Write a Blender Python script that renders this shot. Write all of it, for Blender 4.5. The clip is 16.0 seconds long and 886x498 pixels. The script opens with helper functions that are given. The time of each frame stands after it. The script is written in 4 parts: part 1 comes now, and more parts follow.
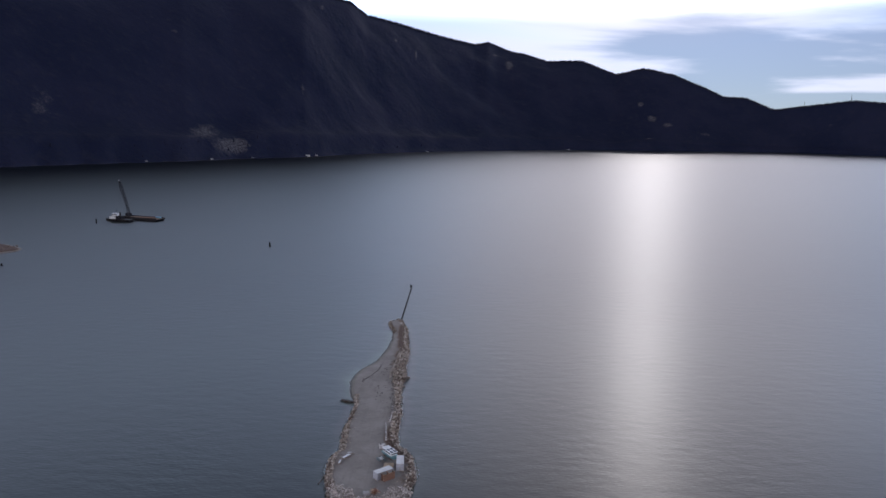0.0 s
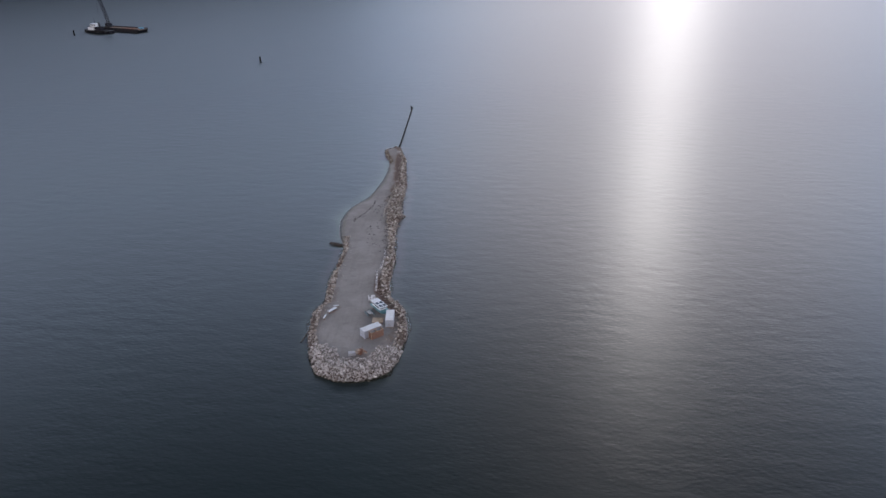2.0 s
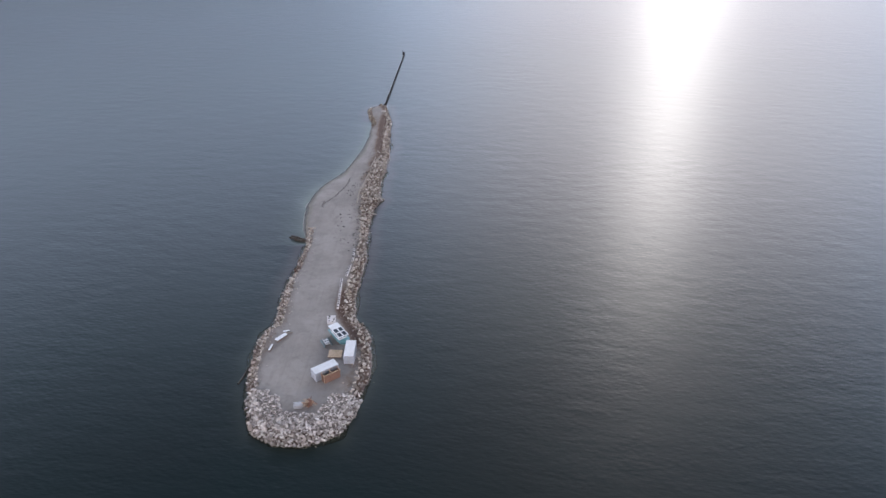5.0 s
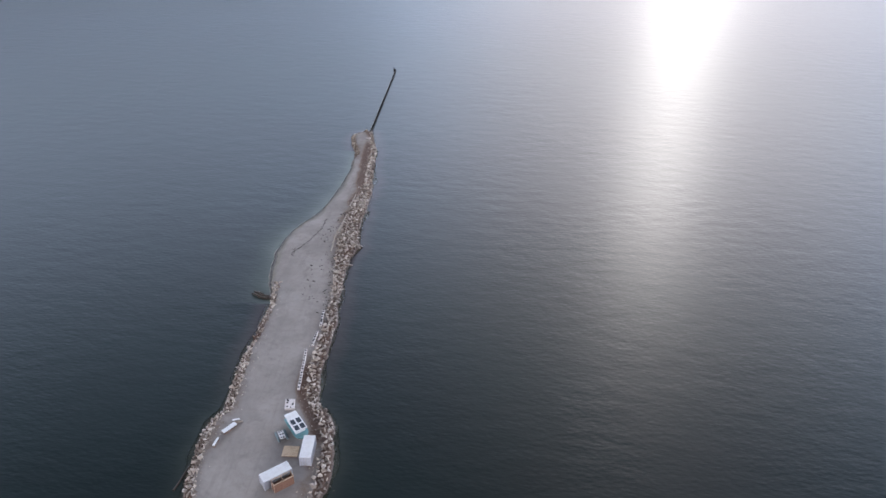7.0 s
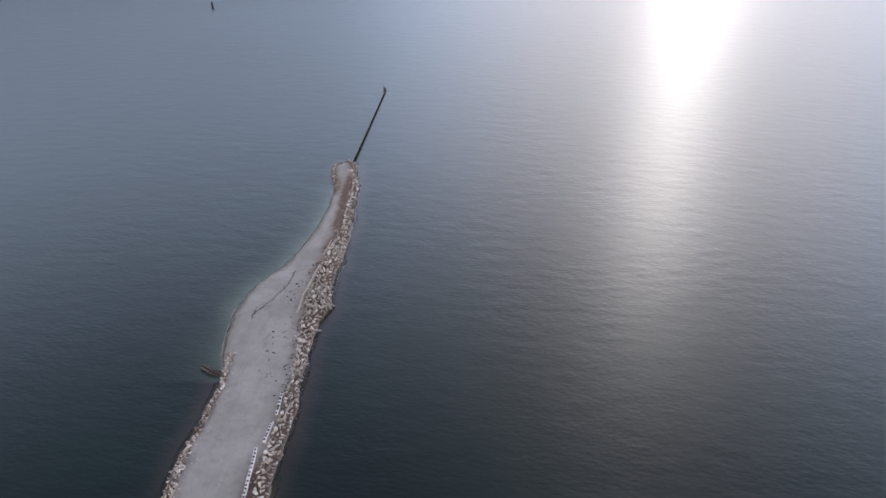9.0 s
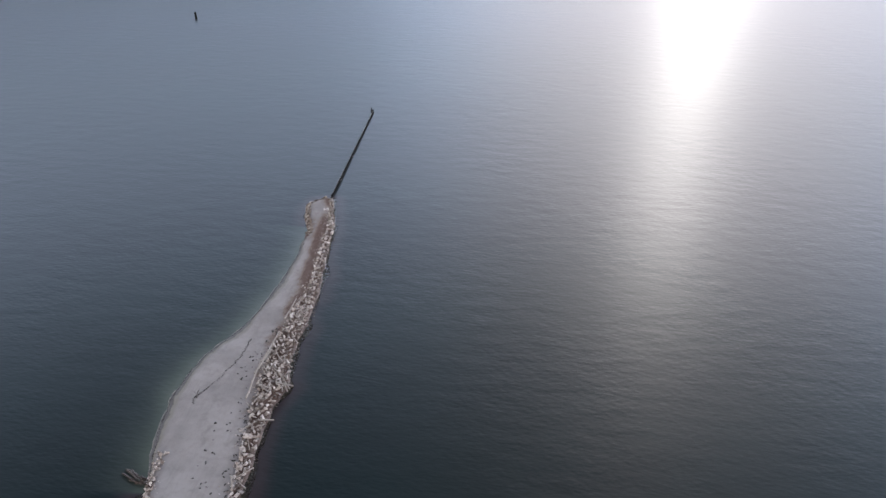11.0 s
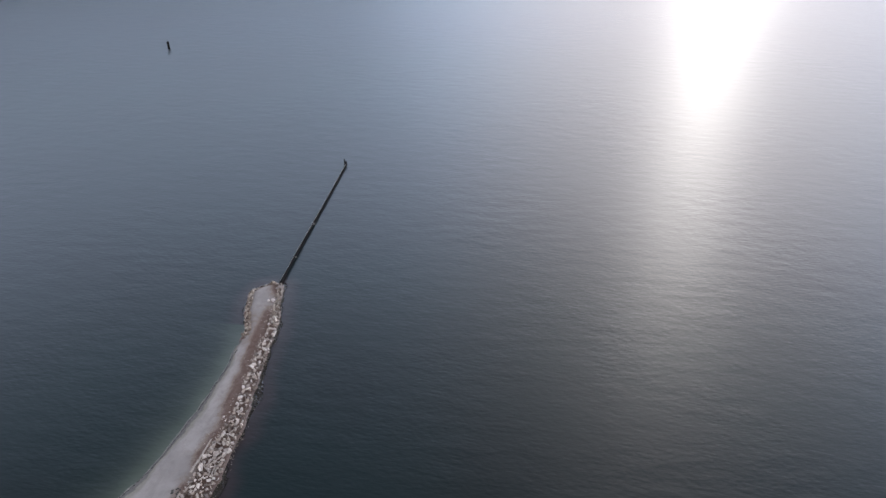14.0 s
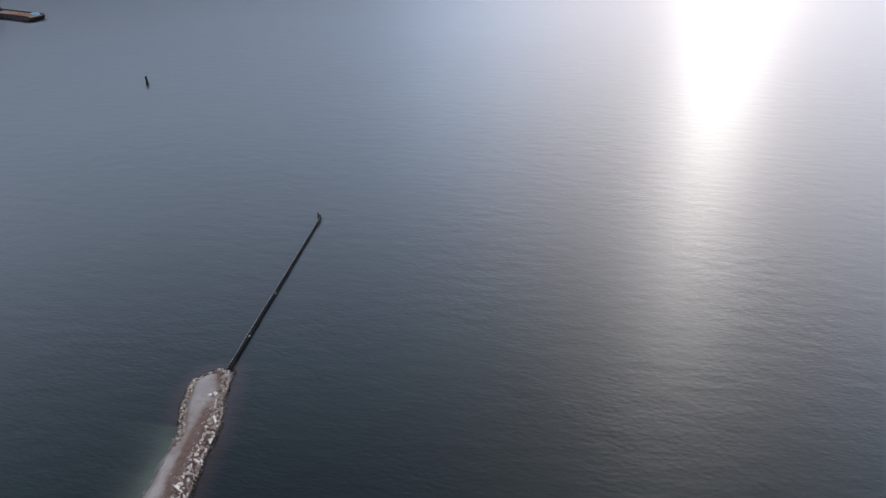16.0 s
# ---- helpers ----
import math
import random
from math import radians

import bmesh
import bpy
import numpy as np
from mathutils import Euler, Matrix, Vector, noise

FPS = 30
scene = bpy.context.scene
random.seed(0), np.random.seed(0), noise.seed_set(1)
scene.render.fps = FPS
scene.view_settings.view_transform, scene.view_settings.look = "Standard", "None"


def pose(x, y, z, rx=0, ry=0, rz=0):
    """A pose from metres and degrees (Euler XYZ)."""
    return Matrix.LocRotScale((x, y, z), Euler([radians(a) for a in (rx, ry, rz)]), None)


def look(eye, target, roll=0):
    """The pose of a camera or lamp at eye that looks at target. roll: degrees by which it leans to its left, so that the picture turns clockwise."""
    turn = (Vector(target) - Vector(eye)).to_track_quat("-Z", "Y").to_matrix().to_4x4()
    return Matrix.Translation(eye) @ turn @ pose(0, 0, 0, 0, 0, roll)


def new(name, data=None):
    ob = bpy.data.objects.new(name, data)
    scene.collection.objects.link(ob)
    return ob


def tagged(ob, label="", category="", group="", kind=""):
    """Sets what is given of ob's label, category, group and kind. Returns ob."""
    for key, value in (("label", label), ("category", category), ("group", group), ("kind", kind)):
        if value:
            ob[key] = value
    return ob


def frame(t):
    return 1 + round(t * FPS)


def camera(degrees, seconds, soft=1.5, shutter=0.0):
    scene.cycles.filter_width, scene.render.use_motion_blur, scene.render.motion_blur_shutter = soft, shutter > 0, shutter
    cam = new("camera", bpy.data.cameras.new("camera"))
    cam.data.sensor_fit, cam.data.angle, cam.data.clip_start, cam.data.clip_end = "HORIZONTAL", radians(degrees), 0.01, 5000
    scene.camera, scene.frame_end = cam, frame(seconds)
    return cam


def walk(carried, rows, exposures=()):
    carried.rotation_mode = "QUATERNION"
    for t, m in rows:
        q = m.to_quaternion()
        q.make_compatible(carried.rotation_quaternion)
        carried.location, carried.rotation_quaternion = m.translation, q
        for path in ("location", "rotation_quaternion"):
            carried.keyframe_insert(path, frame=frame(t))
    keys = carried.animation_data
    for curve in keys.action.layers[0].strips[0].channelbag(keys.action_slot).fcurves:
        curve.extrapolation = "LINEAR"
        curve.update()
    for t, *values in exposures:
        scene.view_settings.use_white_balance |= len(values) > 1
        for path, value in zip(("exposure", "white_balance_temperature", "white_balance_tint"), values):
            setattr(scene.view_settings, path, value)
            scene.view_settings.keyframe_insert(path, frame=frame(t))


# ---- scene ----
cam = camera(65.4, 16.0)
PATH = [
    (0, (6.18, -3.90, 110.65), (3.16, 94.55, 93.38), 1.05),
    (0.5, (7.63, 3.70, 111.10), (4.24, 101.86, 92.29), 0.95),
    (1, (8.87, 11.29, 111.28), (5.16, 108.51, 88.17), 0.83),
    (1.5, (9.75, 19.51, 111.40), (5.85, 113.68, 77.98), 0.69),
    (2, (10.82, 28.17, 111.35), (6.75, 118.25, 68.11), 0.55),
    (2.5, (11.84, 36.99, 111.12), (7.76, 123.18, 60.58), 0.44),
    (3, (12.91, 45.55, 110.93), (8.63, 130.78, 58.80), 0.40),
    (3.5, (14.00, 53.92, 111.04), (9.49, 139.08, 58.81), 0.45),
    (4, (14.97, 61.91, 111.44), (10.28, 146.99, 59.11), 0.58),
    (6.5, (19.08, 99.75, 114.31), (14.05, 184.58, 61.60), 1.53),
    (7, (19.68, 107.72, 114.52), (14.67, 192.52, 61.77), 1.71),
    (7.5, (20.10, 115.86, 114.40), (15.12, 200.68, 61.66), 1.87),
    (8, (20.66, 124.26, 113.94), (15.56, 209.12, 61.28), 2.00),
    (8.5, (21.18, 132.88, 113.35), (15.96, 217.76, 60.74), 2.06),
    (9, (21.98, 141.03, 112.78), (16.58, 226.00, 60.33), 2.05),
    (11.5, (27.14, 183.25, 110.75), (20.29, 268.18, 58.41), 1.70),
    (12, (28.37, 191.59, 110.57), (21.16, 276.47, 58.18), 1.62),
    (12.5, (29.71, 199.63, 110.62), (22.16, 284.47, 58.22), 1.53),
    (13, (31.07, 207.53, 110.80), (23.18, 292.38, 58.46), 1.43),
    (13.5, (32.39, 215.39, 110.97), (24.13, 300.52, 59.16), 1.34),
    (14, (33.58, 223.30, 111.13), (24.96, 308.73, 59.88), 1.25),
    (14.5, (34.91, 231.37, 111.17), (25.93, 317.07, 60.42), 1.17),
    (15, (36.30, 239.05, 110.99), (26.93, 325.11, 60.93), 1.09),
    (15.5, (37.61, 246.91, 110.78), (27.86, 333.33, 61.42), 1.00),
    (16, (38.93, 255.19, 110.60), (28.77, 341.89, 61.83), 0.91),
]
EXPOSURES = [(0, -0.22, 6550, 13), (0.5, -0.22, 6550, 13), (1, -0.13, 6600, 13), (1.5, 0.06, 6600, 12), (2, 0.22, 6650, 11), (2.5, 0.50, 6700, 10), (3, 0.80, 6770, 10), (3.5, 0.86, 6760, 10), (9, 0.90, 6790, 10), (16, 0.95, 6880, 10)]
walk(cam, [(t, look(eye, target, roll)) for t, eye, target, roll in PATH], EXPOSURES)

# ---- world, sun, exposure ----
SUN_AZ, SUN_EL = 15.3, 22.0
sun_dir = Vector((math.sin(radians(SUN_AZ)) * math.cos(radians(SUN_EL)), math.cos(radians(SUN_AZ)) * math.cos(radians(SUN_EL)), math.sin(radians(SUN_EL))))

world = bpy.data.worlds.new("world")
scene.world = world
world.use_nodes = True
wt = world.node_tree
wt.nodes.clear()


def wnode(kind, **sets):
    n = wt.nodes.new(kind)
    for k, v in sets.items():
        n.inputs[k].default_value = v
    return n


def wmath(op, a, b=None, c=None, clamp=False):
    n = wt.nodes.new("ShaderNodeMath")
    n.operation, n.use_clamp = op, clamp
    for i, v in enumerate((a, b, c)):
        if v is None:
            continue
        if isinstance(v, (int, float)):
            n.inputs[i].default_value = v
        else:
            wt.links.new(v, n.inputs[i])
    return n.outputs[0]


sky = wt.nodes.new("ShaderNodeTexSky")
sky.sky_type, sky.sun_disc = "NISHITA", False
sky.sun_elevation, sky.sun_rotation = radians(SUN_EL), radians(SUN_AZ)
sky.air_density, sky.dust_density, sky.ozone_density = 1.0, 0.1, 2.0
coord = wt.nodes.new("ShaderNodeTexCoord")
toward = wt.nodes.new("ShaderNodeVectorMath")
toward.operation = "DOT_PRODUCT"
wt.links.new(coord.outputs["Generated"], toward.inputs[0])
toward.inputs[1].default_value = sun_dir
near_sun = wmath("MAXIMUM", toward.outputs["Value"], 0.0)
# thin high cloud, long streaks across the sky
sep = wt.nodes.new("ShaderNodeSeparateXYZ")
wt.links.new(coord.outputs["Generated"], sep.inputs[0])
lift = wmath("ADD", wmath("MAXIMUM", sep.outputs[2], 0.0), 0.10)
flat = wt.nodes.new("ShaderNodeCombineXYZ")
wt.links.new(wmath("DIVIDE", sep.outputs[0], lift), flat.inputs[0])
wt.links.new(wmath("DIVIDE", sep.outputs[1], lift), flat.inputs[1])
cmap = wt.nodes.new("ShaderNodeMapping")
cmap.inputs["Location"].default_value = (1.3, 0.4, 0.0)
cmap.inputs["Rotation"].default_value = (0, 0, radians(14))
cmap.inputs["Scale"].default_value = (0.42, 0.75, 1.0)
wt.links.new(flat.outputs[0], cmap.inputs[0])
cnoise = wnode("ShaderNodeTexNoise", Scale=1.0, Detail=6.0, Roughness=0.52, Distortion=0.5)
wt.links.new(cmap.outputs[0], cnoise.inputs["Vector"])
cramp = wt.nodes.new("ShaderNodeMapRange")
cramp.interpolation_type = "SMOOTHSTEP"
cramp.inputs["From Min"].default_value, cramp.inputs["From Max"].default_value = 0.30, 0.52
cramp.inputs["To Min"].default_value, cramp.inputs["To Max"].default_value = 0.30, 0.94
# the cover is a bank round the sun's side that opens into blue towards the north-east
bearing = wmath("ARCTAN2", sep.outputs[0], sep.outputs[1])


def wramp(v, a, b, lo, hi):
    n = wt.nodes.new("ShaderNodeMapRange")
    n.interpolation_type = "SMOOTHSTEP"
    for k, q in zip(("From Min", "From Max", "To Min", "To Max"), (a, b, lo, hi)):
        n.inputs[k].default_value = q
    wt.links.new(v, n.inputs["Value"])
    return n.outputs[0]


gap = wmath("MULTIPLY", wramp(bearing, radians(3), radians(22), 0.03, -0.30), wramp(sep.outputs[2], 0.12, 0.30, 1.0, 0.2))
thin = wmath("ADD", wramp(sep.outputs[2], 0.55, 0.95, 0.06, -0.10), gap)
# one bright streak low over the north-eastern ridge
streak = wmath("MULTIPLY", wramp(sep.outputs[2], 0.046, 0.058, 0.0, 0.34), wramp(sep.outputs[2], 0.062, 0.078, 1.0, 0.0))
thin = wmath("ADD", thin, wmath("MULTIPLY", streak, wramp(bearing, radians(20), radians(27), 0.0, 1.0)))
wt.links.new(wmath("ADD", cnoise.outputs["Fac"], thin), cramp.inputs["Value"])
# the veil is brighter and whiter the nearer it stands to the sun, and brighter low down
glow = wmath("ADD", wmath("MULTIPLY", wmath("POWER", near_sun, 7.0), 0.42), wmath("MULTIPLY", wmath("POWER", near_sun, 60.0), 0.17))
glow = wmath("ADD", wmath("MULTIPLY", glow, wramp(sep.outputs[2], 0.14, 0.28, 0.6, 1.0)), 0.40)
glow = wmath("MULTIPLY", glow, wramp(sep.outputs[2], 0.26, 0.66, 3.5, 0.06))
glow = wmath("MULTIPLY", glow, wramp(sep.outputs[2], 0.20, 0.33, 1.25, 1.0))
glow = wmath("MULTIPLY", glow, wramp(sep.outputs[2], 0.14, 0.19, 0.26, 1.0))
ccol = wt.nodes.new("ShaderNodeVectorMath")
ccol.operation = "SCALE"
hue = wt.nodes.new("ShaderNodeMix")
hue.data_type = "RGBA"
hue.inputs[6].default_value, hue.inputs[7].default_value = (0.79, 0.98, 1.35, 1), (1.0, 0.975, 1.08, 1)
# whiter cloud round the sun, overhead and over the land to the south
white = wmath("MAXIMUM", wramp(toward.outputs["Value"], 0.92, 0.998, 0.0, 1.0), wramp(sep.outputs[1], 0.15, -0.25, 0.0, 1.0))
white = wmath("MAXIMUM", white, wramp(sep.outputs[2], 0.15, 0.11, 0.0, 0.55))
wt.links.new(wmath("MAXIMUM", white, wramp(sep.outputs[2], 0.84, 0.96, 0.0, 1.0)), hue.inputs[0])
wt.links.new(hue.outputs[2], ccol.inputs[0])
wt.links.new(glow, ccol.inputs["Scale"])
skyscale = wt.nodes.new("ShaderNodeVectorMath")
skyscale.operation = "SCALE"
skyscale.inputs["Scale"].default_value = 0.025
tint = wt.nodes.new("ShaderNodeVectorMath")
tint.operation = "MULTIPLY"
tint.inputs[1].default_value = (0.52, 0.80, 1.35)
wt.links.new(sky.outputs[0], tint.inputs[0])
wt.links.new(tint.outputs[0], skyscale.inputs[0])
smix = wt.nodes.new("ShaderNodeMix")
smix.data_type = "RGBA"
wt.links.new(cramp.outputs[0], smix.inputs[0])
wt.links.new(skyscale.outputs[0], smix.inputs[6])
wt.links.new(ccol.outputs[0], smix.inputs[7])
back = wnode("ShaderNodeBackground", Strength=1.75)
wt.links.new(smix.outputs[2], back.inputs["Color"])
wout = wt.nodes.new("ShaderNodeOutputWorld")
wt.links.new(back.outputs[0], wout.inputs[0])

sun_data = bpy.data.lights.new("sun", "SUN")
sun_data.energy, sun_data.angle, sun_data.color = 0.25, radians(3.0), (1.0, 0.965, 0.95)
sun = new("sun", sun_data)
sun.rotation_mode = "QUATERNION"
sun.rotation_quaternion = sun_dir.to_track_quat("Z", "Y")

# ---- materials ----


class Mat:
    """A small wrapper that strings nodes of one material together."""

    def __init__(self, name):
        self.m = bpy.data.materials.new(name)
        self.m.use_nodes = True
        self.t = self.m.node_tree
        self.p = self.t.nodes["Principled BSDF"]
        self.geo = self.t.nodes.new("ShaderNodeNewGeometry")
        self.tex = self.t.nodes.new("ShaderNodeTexCoord")

    def put(self, v, sock):
        if isinstance(v, bpy.types.NodeSocket):
            self.t.links.new(v, sock)
        elif v is not None:
            sock.default_value = v

    def noise(self, scale, detail=4.0, rough=0.55, space="Object", stretch=None, distort=0.0):
        n = self.t.nodes.new("ShaderNodeTexNoise")
        n.inputs["Scale"].default_value, n.inputs["Detail"].default_value = scale, detail
        n.inputs["Roughness"].default_value, n.inputs["Distortion"].default_value = rough, distort
        v = self.geo.outputs["Position"] if space == "World" else self.tex.outputs[space]
        if stretch:
            mp = self.t.nodes.new("ShaderNodeMapping")
            mp.inputs["Scale"].default_value = stretch[:3]
            mp.inputs["Location"].default_value = (13.1, 7.7, 0.43)
            if len(stretch) > 3:
                mp.inputs["Rotation"].default_value = (0, 0, radians(stretch[3]))
            self.t.links.new(v, mp.inputs[0])
            v = mp.outputs[0]
        self.t.links.new(v, n.inputs["Vector"])
        return n.outputs["Fac"]

    def ramp(self, v, a, b, lo=0.0, hi=1.0):
        n = self.t.nodes.new("ShaderNodeMapRange")
        n.interpolation_type = "SMOOTHSTEP"
        for k, val in zip(("Value", "From Min", "From Max", "To Min", "To Max"), (v, a, b, lo, hi)):
            self.put(val, n.inputs[k])
        return n.outputs[0]

    def mix(self, f, a, b, mode="MIX"):
        n = self.t.nodes.new("ShaderNodeMix")
        n.data_type, n.blend_type = "RGBA", mode
        self.put(f, n.inputs[0])
        self.put((*a, 1) if isinstance(a, tuple) else a, n.inputs[6])
        self.put((*b, 1) if isinstance(b, tuple) else b, n.inputs[7])
        return n.outputs[2]

    def math(self, op, a, b=0.5):
        n = self.t.nodes.new("ShaderNodeMath")
        n.operation = op
        self.put(a, n.inputs[0])
        self.put(b, n.inputs[1])
        return n.outputs[0]

    def attr(self, name):
        n = self.t.nodes.new("ShaderNodeAttribute")
        n.attribute_name = name
        return n.outputs["Fac"]

    def random(self):
        return self.t.nodes.new("ShaderNodeObjectInfo").outputs["Random"]

    def bump(self, h, strength=0.5, dist=0.05, under=None):
        n = self.t.nodes.new("ShaderNodeBump")
        n.inputs["Strength"].default_value, n.inputs["Distance"].default_value = strength, dist
        self.t.links.new(h, n.inputs["Height"])
        if under is not None:
            self.t.links.new(under, n.inputs["Normal"])
        return n.outputs[0]

    def done(self, color=None, rough=0.8, metal=0.0, normal=None, spec=None):
        self.put((*color, 1) if isinstance(color, tuple) else color, self.p.inputs["Base Color"])
        self.put(rough, self.p.inputs["Roughness"])
        self.put(metal, self.p.inputs["Metallic"])
        if normal is not None:
            self.t.links.new(normal, self.p.inputs["Normal"])
        if spec is not None:
            self.p.inputs["Specular IOR Level"].default_value = spec
        return self.m


def worn(name, color, dirt, rough=0.6, metal=0.0, scale=1.2, amount=0.5, fine=14.0, bump=0.02, spec=None):
    """Painted or plain surface with broad stains and a fine grain."""
    k = Mat(name)
    broad, grain = k.noise(scale, 5.0, 0.6), k.noise(fine, 3.0, 0.6)
    c = k.mix(k.ramp(broad, 0.42, 0.75, 0.0, amount), color, dirt)
    c = k.mix(k.ramp(grain, 0.3, 0.7, 0.0, 0.25), c, dirt)
    return k.done(c, k.ramp(broad, 0.3, 0.7, rough * 0.85, min(1.0, rough * 1.15)), metal, k.bump(grain, 0.4, bump), spec)


def make_water():
    k = Mat("sea_water")
    t = k.t
    chop = k.noise(1.0, 1.0, 0.5, "World", (0.50, 1.25, 1.0, 27))
    swell = k.noise(1.0, 0.0, 0.5, "World", (0.13, 0.30, 1.0, -21))
    gust = k.ramp(k.noise(0.021, 4.0, 0.6, "World", (1.0, 0.55, 1.0, 20)), 0.3, 0.7, 0.5, 1.1)
    h = k.math("MULTIPLY", k.math("ADD", chop, k.math("MULTIPLY", swell, 1.3)), gust)
    nrm = k.bump(h, 1.0, 0.06)
    # the surface: a clear dielectric roughened by wind waves, steeper along the wind than across it
    top = k.p
    top.inputs["Base Color"].default_value = (0, 0, 0, 1)
    top.inputs["IOR"].default_value = 1.333
    # sheltered near the spit, rougher out in the open sound
    pos = t.nodes.new("ShaderNodeSeparateXYZ")
    t.links.new(k.geo.outputs["Position"], pos.inputs[0])
    k.put(k.ramp(pos.outputs[1], 120, 520, 0.342, 0.386), top.inputs["Roughness"])
    top.inputs["Anisotropic"].default_value = 0.45
    wind = t.nodes.new("ShaderNodeCombineXYZ")
    wind.inputs[0].default_value, wind.inputs[1].default_value = math.sin(radians(5)), math.cos(radians(5))
    t.links.new(wind.outputs[0], top.inputs["Tangent"])
    t.links.new(nrm, top.inputs["Normal"])
    # what gets through it: murky water over the bottom
    fres = t.nodes.new("ShaderNodeFresnel")
    fres.inputs["IOR"].default_value = 1.333
    murk, clear = t.nodes.new("ShaderNodeBsdfDiffuse"), t.nodes.new("ShaderNodeBsdfTransparent")
    silt = k.ramp(k.noise(0.012, 4.0, 0.6, "World"), 0.3, 0.7)
    deep = k.mix(silt, (0.0005, 0.0046, 0.0047), (0.0005, 0.0076, 0.0075))
    # bottom showing through is put into the colour: sand by beach, brown by rocks
    deep = k.mix(k.attr("beach_fringe"), deep, (0.064, 0.079, 0.060))
    deep = k.mix(k.attr("bank_fringe"), deep, (0.030, 0.019, 0.019))
    k.put(k.mix(fres.outputs[0], deep, (0.0, 0.0, 0.0)), murk.inputs["Color"])
    clear.inputs["Color"].default_value = (0.46, 0.51, 0.44, 1)
    body, both = t.nodes.new("ShaderNodeMixShader"), t.nodes.new("ShaderNodeAddShader")
    # clear enough to see the bottom only close to the rock banks; opaque elsewhere
    k.put(k.ramp(k.attr("shallows"), 0.0, 1.0, 1.0, 0.35), body.inputs[0])
    t.links.new(clear.outputs[0], body.inputs[1])
    t.links.new(murk.outputs[0], body.inputs[2])
    t.links.new(body.outputs[0], both.inputs[0])
    t.links.new(top.outputs[0], both.inputs[1])
    t.links.new(both.outputs[0], t.nodes["Material Output"].inputs["Surface"])
    return k.m


def make_ground():
    """Crushed gravel, brown soil where the attribute says so, wet sand and weed at the water; below it, dimming with
    depth is coloured in.
    """
    k = Mat("gravel_ground")
    broad, mid, fine = k.noise(0.09, 5.0, 0.6, "World"), k.noise(0.7, 4.0, 0.6, "World"), k.noise(5.0, 3.0, 0.7, "World")
    c = k.mix(k.ramp(broad, 0.35, 0.68), (0.230, 0.212, 0.200), (0.290, 0.267, 0.251))
    c = k.mix(k.ramp(mid, 0.42, 0.72, 0.0, 0.24), c, (0.150, 0.132, 0.120))
    c = k.mix(k.ramp(k.noise(0.26, 3.0, 0.6, "World", None, 0.6), 0.52, 0.76, 0.0, 0.38), c, (0.125, 0.113, 0.106))
    tracks = k.noise(0.5, 3.0, 0.6, "World", (1.6, 0.16, 1.0, -4))
    c = k.mix(k.ramp(tracks, 0.5, 0.72, 0.0, 0.25), c, (0.160, 0.146, 0.138))
    c = k.mix(k.ramp(fine, 0.45, 0.75, 0.0, 0.25), c, (0.32, 0.292, 0.262))
    soil = k.ramp(k.math("ADD", k.attr("soil"), k.math("ADD", k.math("MULTIPLY", mid, 0.9), k.math("MULTIPLY", broad, 0.4))), 0.85, 1.65)
    c = k.mix(soil, c, k.mix(k.ramp(fine, 0.35, 0.7), (0.145, 0.108, 0.088), (0.225, 0.178, 0.148)))
    # deepest, darkest where the earth lies open
    rich = k.ramp(k.math("ADD", k.attr("soil"), k.math("MULTIPLY", mid, 0.5)), 1.08, 1.46)
    c = k.mix(rich, c, k.mix(k.ramp(fine, 0.35, 0.7), (0.075, 0.045, 0.036), (0.14, 0.090, 0.070)))
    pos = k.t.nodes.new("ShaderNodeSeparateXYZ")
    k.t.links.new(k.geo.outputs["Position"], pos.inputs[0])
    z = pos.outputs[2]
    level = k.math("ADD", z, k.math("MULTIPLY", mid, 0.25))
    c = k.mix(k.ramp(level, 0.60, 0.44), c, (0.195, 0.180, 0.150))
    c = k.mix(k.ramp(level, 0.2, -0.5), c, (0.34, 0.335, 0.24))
    # light lost in deeper water is put into the bottom's colour
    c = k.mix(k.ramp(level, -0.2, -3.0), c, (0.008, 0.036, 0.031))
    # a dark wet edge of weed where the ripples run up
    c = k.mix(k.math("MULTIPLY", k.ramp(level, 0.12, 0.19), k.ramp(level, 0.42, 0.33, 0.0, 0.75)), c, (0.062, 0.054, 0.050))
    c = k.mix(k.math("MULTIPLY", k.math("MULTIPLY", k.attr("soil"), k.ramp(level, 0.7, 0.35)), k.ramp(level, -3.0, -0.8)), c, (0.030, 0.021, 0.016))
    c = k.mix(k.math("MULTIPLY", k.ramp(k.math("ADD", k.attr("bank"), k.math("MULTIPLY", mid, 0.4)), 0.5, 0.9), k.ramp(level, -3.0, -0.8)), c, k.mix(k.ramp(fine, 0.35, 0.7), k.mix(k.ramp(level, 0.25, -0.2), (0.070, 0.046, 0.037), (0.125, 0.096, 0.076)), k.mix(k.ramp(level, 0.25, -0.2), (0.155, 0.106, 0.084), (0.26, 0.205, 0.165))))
    # bottom below the rock banks, coloured darker with depth
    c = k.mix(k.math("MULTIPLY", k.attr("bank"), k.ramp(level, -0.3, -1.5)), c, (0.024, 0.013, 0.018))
    rough = k.ramp(level, 0.2, 0.6, 0.45, 0.95)
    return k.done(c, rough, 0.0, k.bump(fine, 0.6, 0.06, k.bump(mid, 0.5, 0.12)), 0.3)


